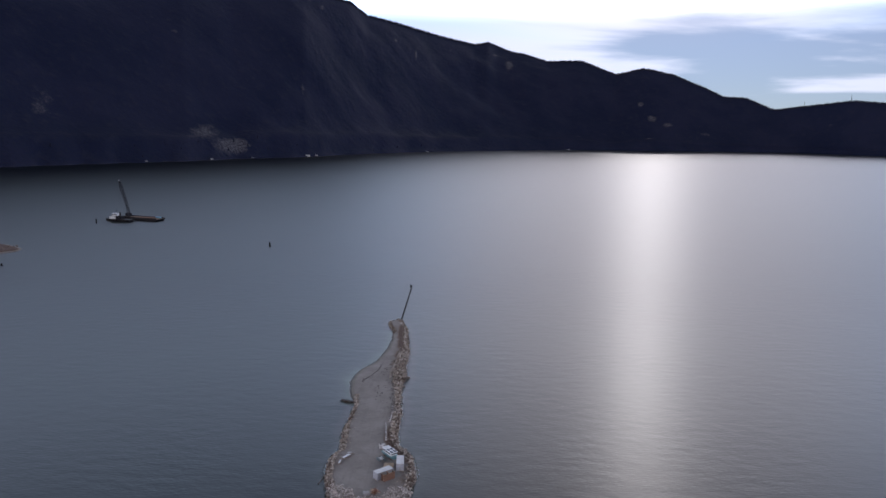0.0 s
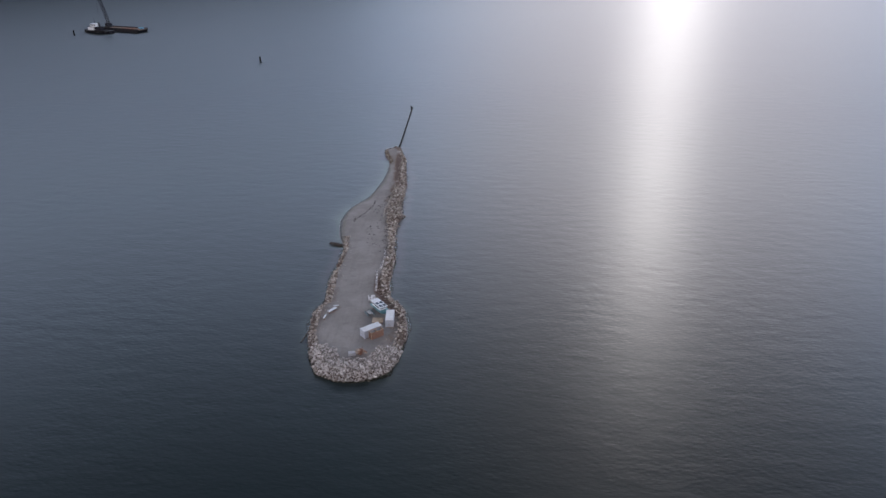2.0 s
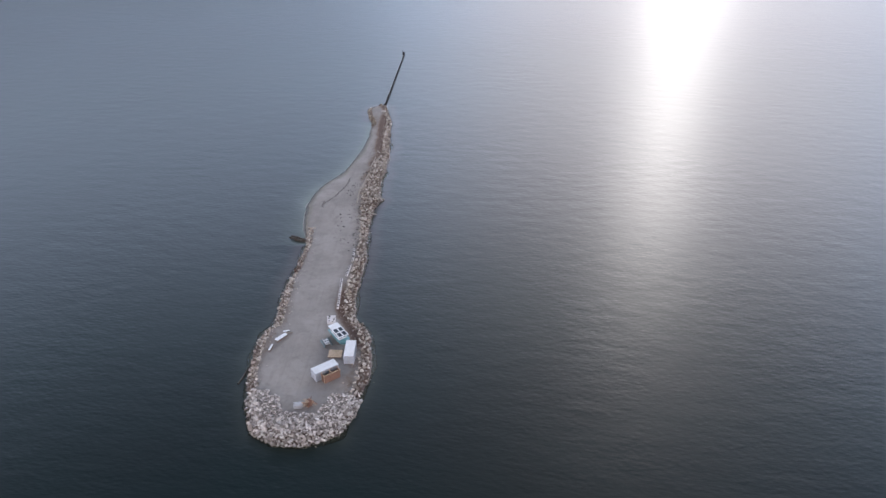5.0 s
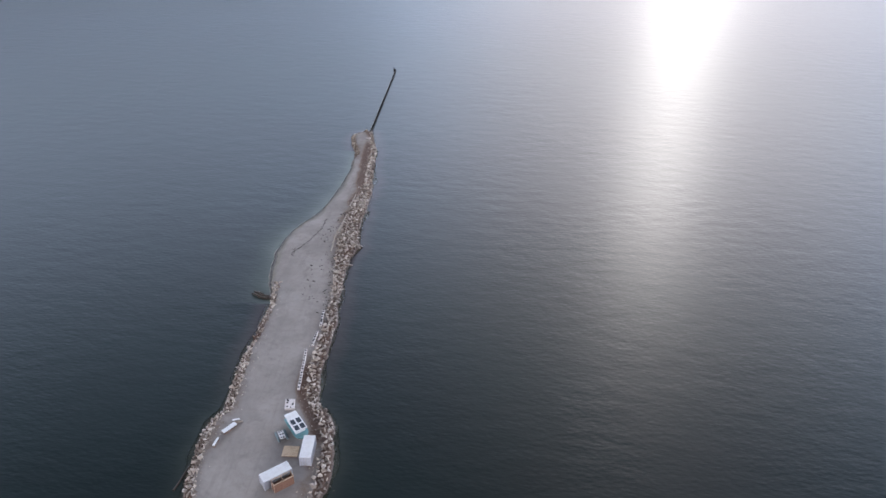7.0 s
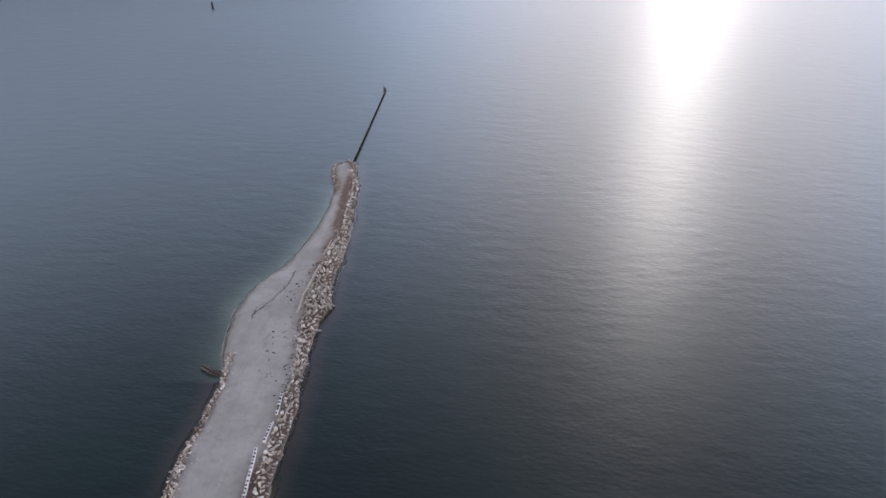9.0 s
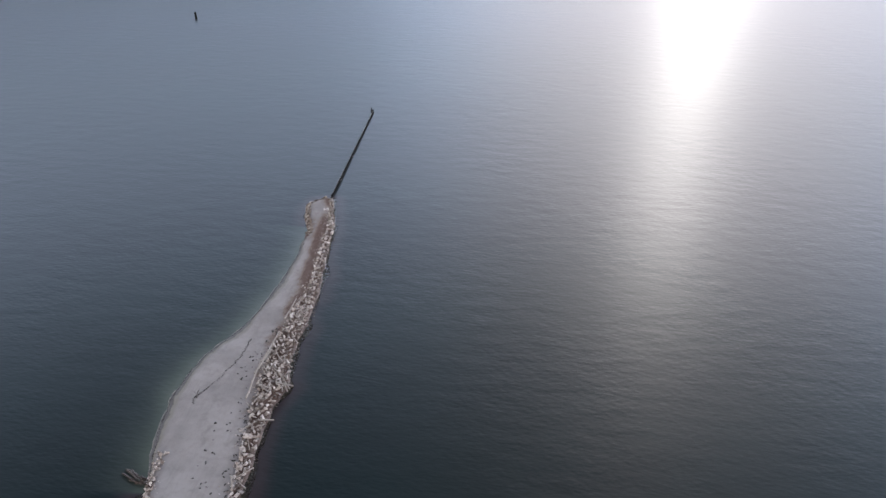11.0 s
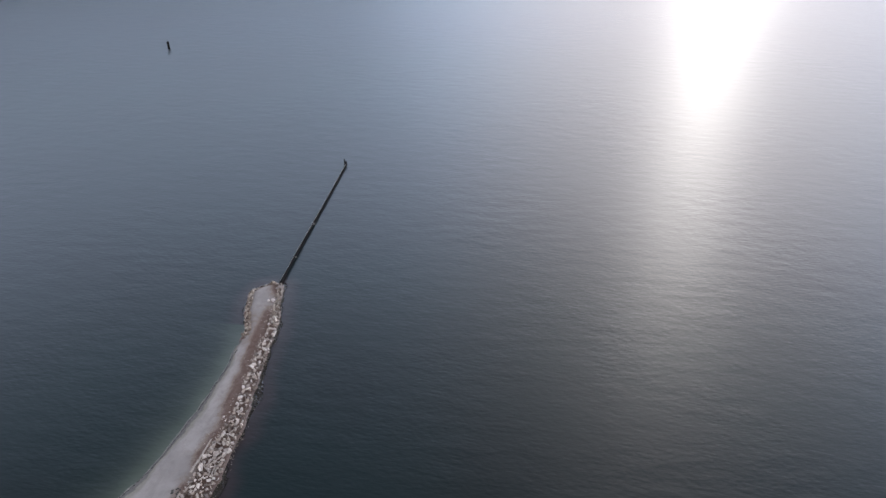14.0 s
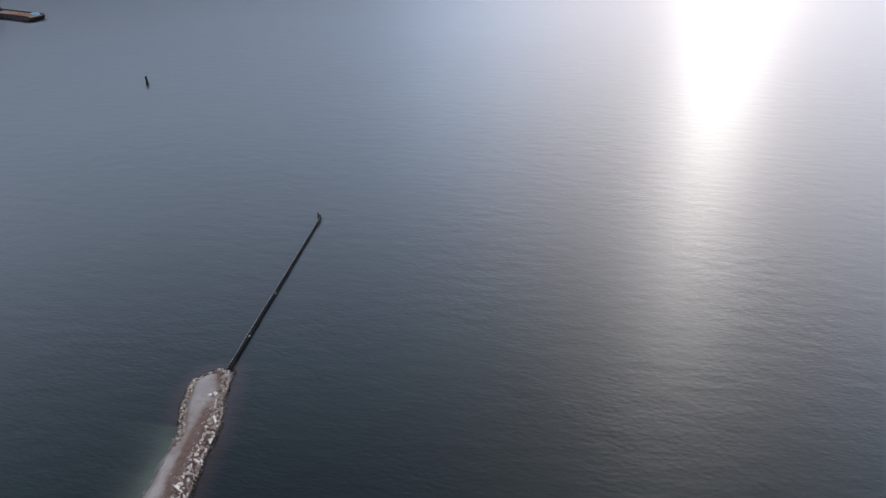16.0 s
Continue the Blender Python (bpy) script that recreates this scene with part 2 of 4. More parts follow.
def make_rock(name, pale, warm, dark, mean=0.5):
    k = Mat(name)
    r = k.random()
    isl = k.geo.outputs["Random Per Island"]
    pick = k.math("FRACT", k.math("ADD", r, isl), 0.0)
    mid, fine = k.noise(1.1, 4.0, 0.6, "World"), k.noise(7.0, 4.0, 0.65, "World")
    c = k.mix(k.ramp(pick, mean - 0.3, mean + 0.35), pale, warm)
    c = k.mix(k.ramp(k.math("FRACT", k.math("MULTIPLY", pick, 7.3), 0.0), 0.52, 0.85, 0.0, 0.85), c, dark)
    c = k.mix(k.ramp(mid, 0.40, 0.70, 0.0, 0.6), c, dark)
    c = k.mix(k.ramp(fine, 0.4, 0.75, 0.0, 0.35), c, (0.50, 0.445, 0.39))
    pos = k.t.nodes.new("ShaderNodeSeparateXYZ")
    k.t.links.new(k.geo.outputs["Position"], pos.inputs[0])
    level = k.math("ADD", pos.outputs[2], k.math("MULTIPLY", mid, 0.6))
    # wet stone at the waterline; below, this colour also stands for underwater dimming
    c = k.mix(k.ramp(level, 0.85, 0.35, 0.0, 0.75), c, (0.14, 0.112, 0.088))
    return k.done(c, 0.85, 0.0, k.bump(fine, 0.6, 0.05, k.bump(mid, 0.4, 0.15)), 0.3)


# Far forest; the blue haze of distance is mixed into its base colours.
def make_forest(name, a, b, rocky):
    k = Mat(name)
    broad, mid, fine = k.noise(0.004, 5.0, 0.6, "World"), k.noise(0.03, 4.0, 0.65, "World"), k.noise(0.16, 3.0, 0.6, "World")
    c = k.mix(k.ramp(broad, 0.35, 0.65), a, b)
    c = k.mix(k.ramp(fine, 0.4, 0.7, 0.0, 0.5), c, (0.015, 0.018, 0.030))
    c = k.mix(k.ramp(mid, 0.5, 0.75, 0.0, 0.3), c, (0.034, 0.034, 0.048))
    if rocky:
        bare = k.math("ADD", k.attr("bare"), k.math("MULTIPLY", mid, 0.75))
        bare = k.math("ADD", bare, k.math("MULTIPLY", k.noise(0.06, 4.0, 0.65, "World", (1.0, 1.0, 0.8)), 0.3))
        c = k.mix(k.ramp(bare, 0.90, 1.30), c, k.mix(k.ramp(fine, 0.35, 0.7), (0.036, 0.037, 0.050), (0.115, 0.112, 0.130)))
    return k.done(c, 0.95, 0.0, k.bump(mid, 0.5, 9.0, k.bump(fine, 0.3, 2.0)), 0.1)


WATER = make_water()
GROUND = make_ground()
ROCK_PALE = make_rock("rock_pale", (0.77, 0.725, 0.70), (0.57, 0.525, 0.50), (0.17, 0.142, 0.128))
ROCK_TAN = make_rock("rock_tan", (0.64, 0.585, 0.53), (0.40, 0.338, 0.285), (0.080, 0.058, 0.048))
ROCK_BROWN = make_rock("rock_brown", (0.47, 0.42, 0.36), (0.27, 0.22, 0.175), (0.06, 0.043, 0.035))
ROCK_DARK = make_rock("rock_dark", (0.20, 0.155, 0.13), (0.12, 0.088, 0.072), (0.05, 0.036, 0.03))
# bluer than foliage: distance haze is part of these colours
FOREST = make_forest("hazed_forest_slope", (0.0095, 0.0140, 0.038), (0.0165, 0.0200, 0.047), True)
CONIFER = make_forest("hazed_conifer_needles", (0.017, 0.020, 0.038), (0.024, 0.026, 0.046), False)
WHITE = worn("white_paint", (0.70, 0.72, 0.745), (0.45, 0.45, 0.44), 0.5, scale=0.9, amount=0.4)
# shade on the white containers' sides is put into this blue-grey
GREYBLUE = worn("shaded_side_paint", (0.48, 0.505, 0.57), (0.32, 0.32, 0.34), 0.5, scale=0.9)
STEEL = worn("galvanised_steel", (0.42, 0.43, 0.44), (0.22, 0.18, 0.15), 0.4, 0.8)
DARKALU = worn("dull_aluminium", (0.20, 0.22, 0.23), (0.09, 0.10, 0.10), 0.5, 0.5)
SLATE = worn("slate_teal_paint", (0.17, 0.23, 0.25), (0.09, 0.11, 0.115), 0.5)
TEAL = worn("teal_paint", (0.13, 0.30, 0.33), (0.10, 0.16, 0.16), 0.45)
DARKGLASS = worn("tinted_glass", (0.045, 0.055, 0.07), (0.09, 0.10, 0.11), 0.12, fine=3.0, bump=0.001)
BLACK = worn("black_rubber", (0.018, 0.018, 0.02), (0.04, 0.04, 0.04), 0.7)
PLY = worn("tan_plywood", (0.60, 0.465, 0.33), (0.34, 0.25, 0.16), 0.8, scale=1.5)
TIMBER = worn("brown_timber", (0.225, 0.122, 0.086), (0.12, 0.066, 0.048), 0.85, scale=2.5)
PALETIMBER = worn("pale_timber", (0.52, 0.40, 0.29), (0.30, 0.21, 0.15), 0.8, scale=2.5)
PILE = worn("dark_pile_timber", (0.014, 0.013, 0.014), (0.008, 0.008, 0.008), 0.9, scale=2.0, spec=0.1)
PILETOP = worn("weathered_pile_top", (0.36, 0.35, 0.33), (0.18, 0.17, 0.15), 0.9, scale=3.0)
DRIFT = worn("grey_driftwood", (0.34, 0.30, 0.26), (0.17, 0.14, 0.115), 0.9, scale=2.0)
WETLOG = worn("wet_log", (0.05, 0.035, 0.026), (0.022, 0.018, 0.015), 0.6, scale=2.0)
ROOT = worn("stump_wood", (0.22, 0.105, 0.072), (0.10, 0.05, 0.036), 0.9, scale=2.5)
WEED = worn("dry_seaweed", (0.05, 0.046, 0.042), (0.028, 0.026, 0.022), 0.9, scale=4.0)
HULL = worn("black_hull_paint", (0.010, 0.010, 0.015), (0.022, 0.016, 0.014), 0.6, scale=0.4, spec=0.2)
DECK = worn("rusty_deck", (0.20, 0.13, 0.085), (0.10, 0.065, 0.05), 0.85, scale=0.3)
CRANE = worn("crane_steel", (0.018, 0.018, 0.026), (0.02, 0.017, 0.017), 0.7, scale=0.5, spec=0.15)
ROTWOOD = worn("rotten_wood", (0.105, 0.060, 0.044), (0.05, 0.03, 0.022), 0.9, scale=2.5)
OFFWHITE = worn("weathered_white_plastic", (0.62, 0.585, 0.575), (0.36, 0.32, 0.31), 0.6, scale=1.4, amount=0.6)
GREYTARP = worn("grey_tarpaulin", (0.40, 0.40, 0.42), (0.26, 0.25, 0.25), 0.6)
TARP = worn("blue_tarpaulin", (0.12, 0.30, 0.42), (0.08, 0.18, 0.25), 0.6)

# ---- mesh helpers ----


def part(name, bm, mat, parent=None, label="", smooth=False):
    """One mesh object out of a bmesh, under a thing or a part of it."""
    me = bpy.data.meshes.new(name)
    bm.to_mesh(me)
    bm.free()
    if smooth:
        for f in me.polygons:
            f.use_smooth = True
    for m in mat if isinstance(mat, (list, tuple)) else (mat,):
        me.materials.append(m)
    ob = new(name, me)
    ob.parent = parent
    if label:
        ob["label"] = label
    return ob


def thing(name, label, category, m=None, group="", kind=""):
    ob = new(name)
    ob.empty_display_size = 0.3
    if m is not None:
        ob.matrix_basis = m
    return tagged(ob, label, category, group, kind)


def box(bm, size, at=(0, 0, 0), rot=(0, 0, 0), bevel=0.0):
    """A box of that size with its middle at a place."""
    r = bmesh.ops.create_cube(bm, size=1.0, matrix=pose(*at, *rot) @ Matrix.Diagonal((*size, 1)))
    if bevel:
        es = list({e for v in r["verts"] for e in v.link_edges})
        bmesh.ops.bevel(bm, geom=es, offset=bevel, segments=1, affect="EDGES")
    return bm


def bx(size, at=(0, 0, 0), rot=(0, 0, 0), bevel=0.0):
    return box(bmesh.new(), size, at, rot, bevel)


def rod(bm, a, b, r0, r1=None, sides=8, wob=0.0, steps=1, rng=random):
    """A tapered round bar from a to b, slightly crooked if wob is given."""
    a, b, r1 = Vector(a), Vector(b), r0 if r1 is None else r1
    ax = (b - a).normalized()
    u = ax.orthogonal().normalized()
    v = ax.cross(u)
    rings = []
    for i in range(steps + 1):
        f = i / steps
        c = a.lerp(b, f)
        if 0 < i < steps:
            c += u * rng.uniform(-wob, wob) + v * rng.uniform(-wob, wob)
        r = r0 + (r1 - r0) * f
        rings.append([bm.verts.new(c + (u * math.cos(q) + v * math.sin(q)) * r) for q in (math.tau * j / sides for j in range(sides))])
    for p, q in zip(rings, rings[1:]):
        for j in range(sides):
            bm.faces.new((p[j], p[(j + 1) % sides], q[(j + 1) % sides], q[j]))
    bm.faces.new(rings[0][::-1])
    bm.faces.new(rings[-1])
    return bm


def loft(bm, rings, caps=True):
    """Skin over rings of points, all of one count."""
    vs = [[bm.verts.new(p) for p in ring] for ring in rings]
    n = len(vs[0])
    for p, q in zip(vs, vs[1:]):
        for j in range(n):
            bm.faces.new((p[j], p[(j + 1) % n], q[(j + 1) % n], q[j]))
    if caps:
        bm.faces.new(vs[0][::-1])
        bm.faces.new(vs[-1])
    return bm


def grid_mesh(name, xs, ys, zs, mat, attrs=None):
    """A sheet over a grid of points: xs, ys and zs are arrays of one shape."""
    n, m = xs.shape
    verts = np.stack([xs, ys, zs], -1).reshape(-1, 3)
    i = np.arange(n * m).reshape(n, m)
    faces = np.stack([i[:-1, :-1], i[:-1, 1:], i[1:, 1:], i[1:, :-1]], -1).reshape(-1, 4)
    me = bpy.data.meshes.new(name)
    me.from_pydata(verts.tolist(), [], faces.tolist())
    for k, v in (attrs or {}).items():
        me.attributes.new(k, "FLOAT", "POINT").data.foreach_set("value", v.astype(np.float32).ravel())
    for f in me.polygons:
        f.use_smooth = True
    me.materials.append(mat)
    return new(name, me)


def wavy(x, y, seed, octaves=4, scale=1.0):
    """Smooth random relief out of turned sines, for whole arrays."""
    rng = np.random.RandomState(seed)
    out, amp = np.zeros_like(x), 1.0
    for _ in range(octaves):
        for _ in range(5):
            a, ph = rng.uniform(0, math.tau), rng.uniform(0, math.tau)
            out += amp * np.sin((x * math.cos(a) + y * math.sin(a)) * scale + ph) / 3.0
        scale, amp = scale * 2.1, amp * 0.5
    return out


# ---- the spit: plan ----
# waterline on either side and the inner foot of the rock bank, as (y, x)
LEFT = [(177.5, -24.3), (180.2, -29.8), (186.5, -32.3), (192.0, -34.6), (197.1, -36.2), (202.2, -37.0), (207.4, -37.4), (213.1, -37.1), (216.3, -35.3), (220.9, -35.7), (227.8, -36.4), (236.8, -36.9), (243.2, -36.2), (256.0, -36.2), (259.8, -36.9), (266.9, -39.4), (275.2, -41.5), (282.9, -42.6), (292.9, -42.0), (298.9, -40.4), (304.6, -37.8), (308.6, -36.0), (313.6, -34.3), (320.0, -33.2), (331.4, -31.9), (335.4, -31.6), (343.0, -31.2), (355.1, -30.9), (360.2, -31.3), (368.1, -34.3), (376.4, -35.8), (379.6, -34.3), (381.6, -30.9)]
RIGHT = [(177.5, -18.6), (179.2, -14.7), (181.5, -11.3), (186.9, -9.2), (192.6, -8.4), (197.5, -7.4), (205.4, -8.2), (213.0, -9.1), (217.0, -10.9), (221.1, -14.3), (225.9, -15.5), (231.2, -16.5), (243.7, -16.4), (251.6, -16.5), (257.3, -17.5), (265.0, -18.3), (275.2, -19.1), (282.9, -19.1), (289.9, -17.4), (293.1, -18.2), (298.9, -19.2), (305.9, -19.7), (313.0, -19.2), (318.7, -20.0), (325.1, -19.5), (337.2, -20.9), (345.6, -21.8), (354.6, -22.7), (364.2, -23.8), (371.2, -25.6), (376.7, -27.0), (381.6, -28.4)]
BANK = [(193.3, -10.4), (200.3, -10.2), (207.4, -10.7), (213.8, -12.5), (220.2, -16.5), (224.0, -18.0), (230.4, -18.8), (239.4, -19.1), (247.7, -19.1), (259.8, -19.8), (271.4, -21.5), (282.9, -23.3), (291.8, -24.2), (300.8, -24.8), (308.5, -23.9), (317.4, -23.6), (327.7, -22.5), (335.4, -23.0), (346.9, -24.3), (361.0, -25.2), (371.2, -26.9), (378.9, -28.5)]


def along(line, y):
    return np.interp(y, [p[0] for p in line], [p[1] for p in line])


RING = np.array([(x, y) for y, x in LEFT] + [(x, y) for y, x in RIGHT[::-1]])


def shore_distance(x, y):
    """Distance to the waterline, positive on land."""
    p = np.stack([x, y], -1)[..., None, :]
    a, b = RING, np.roll(RING, -1, 0)
    ab = b - a
    t = np.clip(((p - a) * ab).sum(-1) / (ab**2).sum(-1), 0, 1)
    d = np.sqrt((((a + t[..., None] * ab) - p) ** 2).sum(-1)).min(-1)
    cross = ((a[:, 1] > p[..., 1]) != (b[:, 1] > p[..., 1])) & (p[..., 0] < (b[:, 0] - a[:, 0]) * (p[..., 1] - a[:, 1]) / (b[:, 1] - a[:, 1] + 1e-9) + a[:, 0])
    return np.where(cross.sum(-1) % 2 == 1, d, -d)


def step01(v, a, b):
    t = np.clip((v - a) / (b - a), 0, 1)
    return t * t * (3 - 2 * t)


def land_height(x, y):
    d = shore_distance(x, y)
    mid = (along(LEFT, y) * 0.45 + along(RIGHT, y) * 0.55)
    beach = step01(y, 253, 272) * (1 - step01(y, 345, 362)) * step01(mid - x, -2.0, 2.0)
    d = d + 0.35 * wavy(x, y, 3, 3, 0.5)
    rock_z = 1.65 * step01(d, -0.9, 2.4) * 1.0 - 0.12
    sand_z = 1.45 * (1 - np.exp(-np.maximum(d, 0) / 6.0))
    rock_out, sand_out = -5.5 * (1 - np.exp(np.minimum(d, 0) * 0.08)), -5.5 * (1 - np.exp(np.minimum(d, 0) * 0.058))
    z = np.where(d > 0, rock_z * (1 - beach) + sand_z * beach, rock_out * (1 - beach) + sand_out * beach - 0.02 * (1 - beach))
    z = z + 0.05 * wavy(x, y, 5, 3, 0.3) * np.clip(d * 0.5, 0, 1)
    return np.maximum(z, -5.3)


def ground_z(x, y):
    return float(land_height(np.array([float(x)]), np.array([float(y)]))[0])


# ---- large structure ----
def build_ground():
    xs, ys = np.meshgrid(np.arange(-78, 22.1, 0.6), np.arange(148, 415.1, 0.6))
    z = land_height(xs, ys)
    inner = along(BANK, ys)
    soil = np.clip(1 - np.abs(xs - inner + 1.0) / 2.6, 0, 1) * (step01(ys, 205, 214) * (1 - step01(ys, 232, 240)) + 0.55 * step01(ys, 262, 290) + 0.6 * step01(ys, 300, 330) * (1 - step01(ys, 362, 372)))
    soil += 0.55 * step01(ys, 292, 316) * (1 - step01(ys, 356, 368)) * step01(xs - inner, -6.5, -1.5) * step01(xs - inner, 1.5, 0.0)
    soil += 0.9 * np.exp(-(((xs + 25.5) / 2.0) ** 2) - ((ys - 345) / 16.0) ** 2) + 0.5 * np.exp(-(((xs + 13.5) / 2.5) ** 2) - ((ys - 196) / 3.0) ** 2)
    soil += 0.42 * step01(ys, 346, 358) * (1 + 0.5 * wavy(xs, ys, 17, 3, 0.35))
    soil *= 0.85 + 0.3 * wavy(xs, ys, 19, 3, 0.5)
    soil += 1.0 * np.exp(-(((xs - inner + 0.7) / 2.0) ** 2)) * step01(ys, 205, 210) * (1 - step01(ys, 226, 234))
    soil += 0.6 * np.exp(-(((xs - along(LEFT, ys) - 3.0) / 1.3) ** 2)) * step01(ys, 196, 204) * (1 - step01(ys, 222, 232))
    soil += 0.55 * np.exp(-(((xs - inner + 1.2) / 1.3) ** 2)) * step01(ys, 190, 194) * (1 - step01(ys, 204, 208))
    # brown earth between boulders and down their foot, darkened to stand for gap shade
    west, east = xs - along(LEFT, ys), along(RIGHT, ys) - xs
    bank = 1.0 * ((west > -12) & (west < np.where(ys < 236, 2.1, 1.5)) & (ys > 188) & (ys < 261))
    bank += (xs > inner + 0.3) * (east > -20) * (ys > 188) * step01(ys, 396, 386)
    bank += 1.0 * (ys < 180.5) + 0.45 * (ys < 185.5) + 1.0 * ((ys < 196) & ((west < 1.5) | (east < 1.5)))
    bank += (ys > 356) & (west < 1.0) & (west > -5)
    bank = np.clip(bank, 0, 1) * np.clip((shore_distance(xs, ys) + 13 + 2 * wavy(xs, ys, 43, 2, 0.15)) / 10, 0, 1)
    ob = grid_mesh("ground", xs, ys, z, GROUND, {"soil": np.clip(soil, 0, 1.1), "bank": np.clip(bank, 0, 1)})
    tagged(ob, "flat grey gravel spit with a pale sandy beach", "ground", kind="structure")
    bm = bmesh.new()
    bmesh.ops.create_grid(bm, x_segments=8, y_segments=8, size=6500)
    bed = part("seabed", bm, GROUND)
    bed.location.z = -5.2
    tagged(bed, "dark bottom below the sea, dimming with depth put into its colour", "seabed", kind="structure")


def build_water():
    far = np.linspace(0, 1, 12) ** 2 * 6400
    xs, ys = np.meshgrid(np.concatenate([-70 - far[:0:-1], np.arange(-70, 12, 1.0), 12 + far]), np.concatenate([160 - far[:0:-1], np.arange(160, 402, 1.0), 402 + far]))
    d = shore_distance(xs, ys) + 0.8 * wavy(xs, ys, 47, 3, 0.25)
    # the rock banks fall away steeply, the beach runs out slowly
    rocky = (xs > (along(LEFT, ys) + along(RIGHT, ys)) / 2) | (ys < 258) | (ys > 362)
    ob = grid_mesh("water", xs, ys, 0 * xs, WATER, {"shallows": np.where(rocky, step01(d, -1.7, -0.2), 0.0), "beach_fringe": np.where(rocky, np.where(ys < 250, 0.5 * np.exp(np.minimum(d, 0) / 2.0), 0.0), np.exp(np.minimum(d, 0) / 3.3)), "bank_fringe": np.where(rocky, step01(d, -6.0, 0.0), 0.0) * step01(ys, 212, 250)})
    tagged(ob, "calm blue-grey sea with small ripples and sun glitter", "water", kind="structure")


# shore distance and skyline height over the compass, in degrees right of north
SHORE = [(-75, 1500), (-50, 1700), (-34.4, 1940), (-26.4, 2090), (-22, 2180), (-18.3, 2330), (-13, 2500), (-9.4, 2760), (-2.9, 3200), (8.1, 3950), (16.8, 4350), (24.7, 4640), (30.6, 4500), (50, 4300), (75, 4200)]
SKYLINE = [(-75, 11.5), (-50, 10.8), (-33.6, 10.5), (-20, 10.5), (-14, 10.5), (-9.42, 9.69), (-8.1, 8.71), (-5.86, 8.23), (-2.25, 7.29), (0.48, 6.69), (1.6, 6.87), (3.2, 6.24), (4.55, 5.95), (6.36, 5.44), (9.01, 5.49), (11.67, 4.46), (13.78, 4.92), (15.9, 4.45), (18.42, 3.39), (19.67, 2.77), (21.25, 2.68), (23.23, 1.83), (25.78, 2.16), (28.21, 2.47), (30.18, 2.31), (40, 2.8), (75, 4.0)]
EYE0 = (6.2, -3.9, 110.6)


def mountain_arrays(az, s):
    """Points of the far slopes: az in degrees, s from 0 at the shore to 1 at the ridge and on behind it."""
    near = np.interp(az, [p[0] for p in SHORE], [p[1] for p in SHORE])
    el = np.interp(az, [p[0] for p in SKYLINE], [p[1] for p in SKYLINE])
    far = np.minimum(near * 1.38, 4900)
    r = near + (far - near) * s + near * (0.006 * np.sin(az * 2.3) + 0.001 * np.sin(az * 5.1 + 1)) * np.exp(-np.abs(s) * 14)
    top = EYE0[2] + far * np.tan(np.radians(el)) - 9
    x, y = EYE0[0] + r * np.sin(np.radians(az)), EYE0[1] + r * np.cos(np.radians(az))
    f = np.clip(s, 0, 1)
    prof = 0.10 * step01(f, 0, 0.12) + 0.90 * (0.55 * f**1.25 + 0.45 * f**0.8 * step01(f, 0.05, 0.8)) * step01(f, 0.02, 0.35)
    z = top * prof
    rough = wavy(x, y, 11, 4, 0.006) * 0.07 * top * f * (1 - f) * 2.2 - np.abs(wavy(az, s * 2.0, 71, 3, 0.55)) * 0.02 * top * f * (1 - f) + wavy(x, y, 17, 3, 0.05) * 1.1 * np.clip(f * 6, 0, 1) * (1 - f**6)
    z = z + rough - 3.0 * (s <= 0) - np.maximum(s - 1, 0) * 260
    return x, y, np.where(s <= 0, -3.0, np.maximum(z, 1.0))


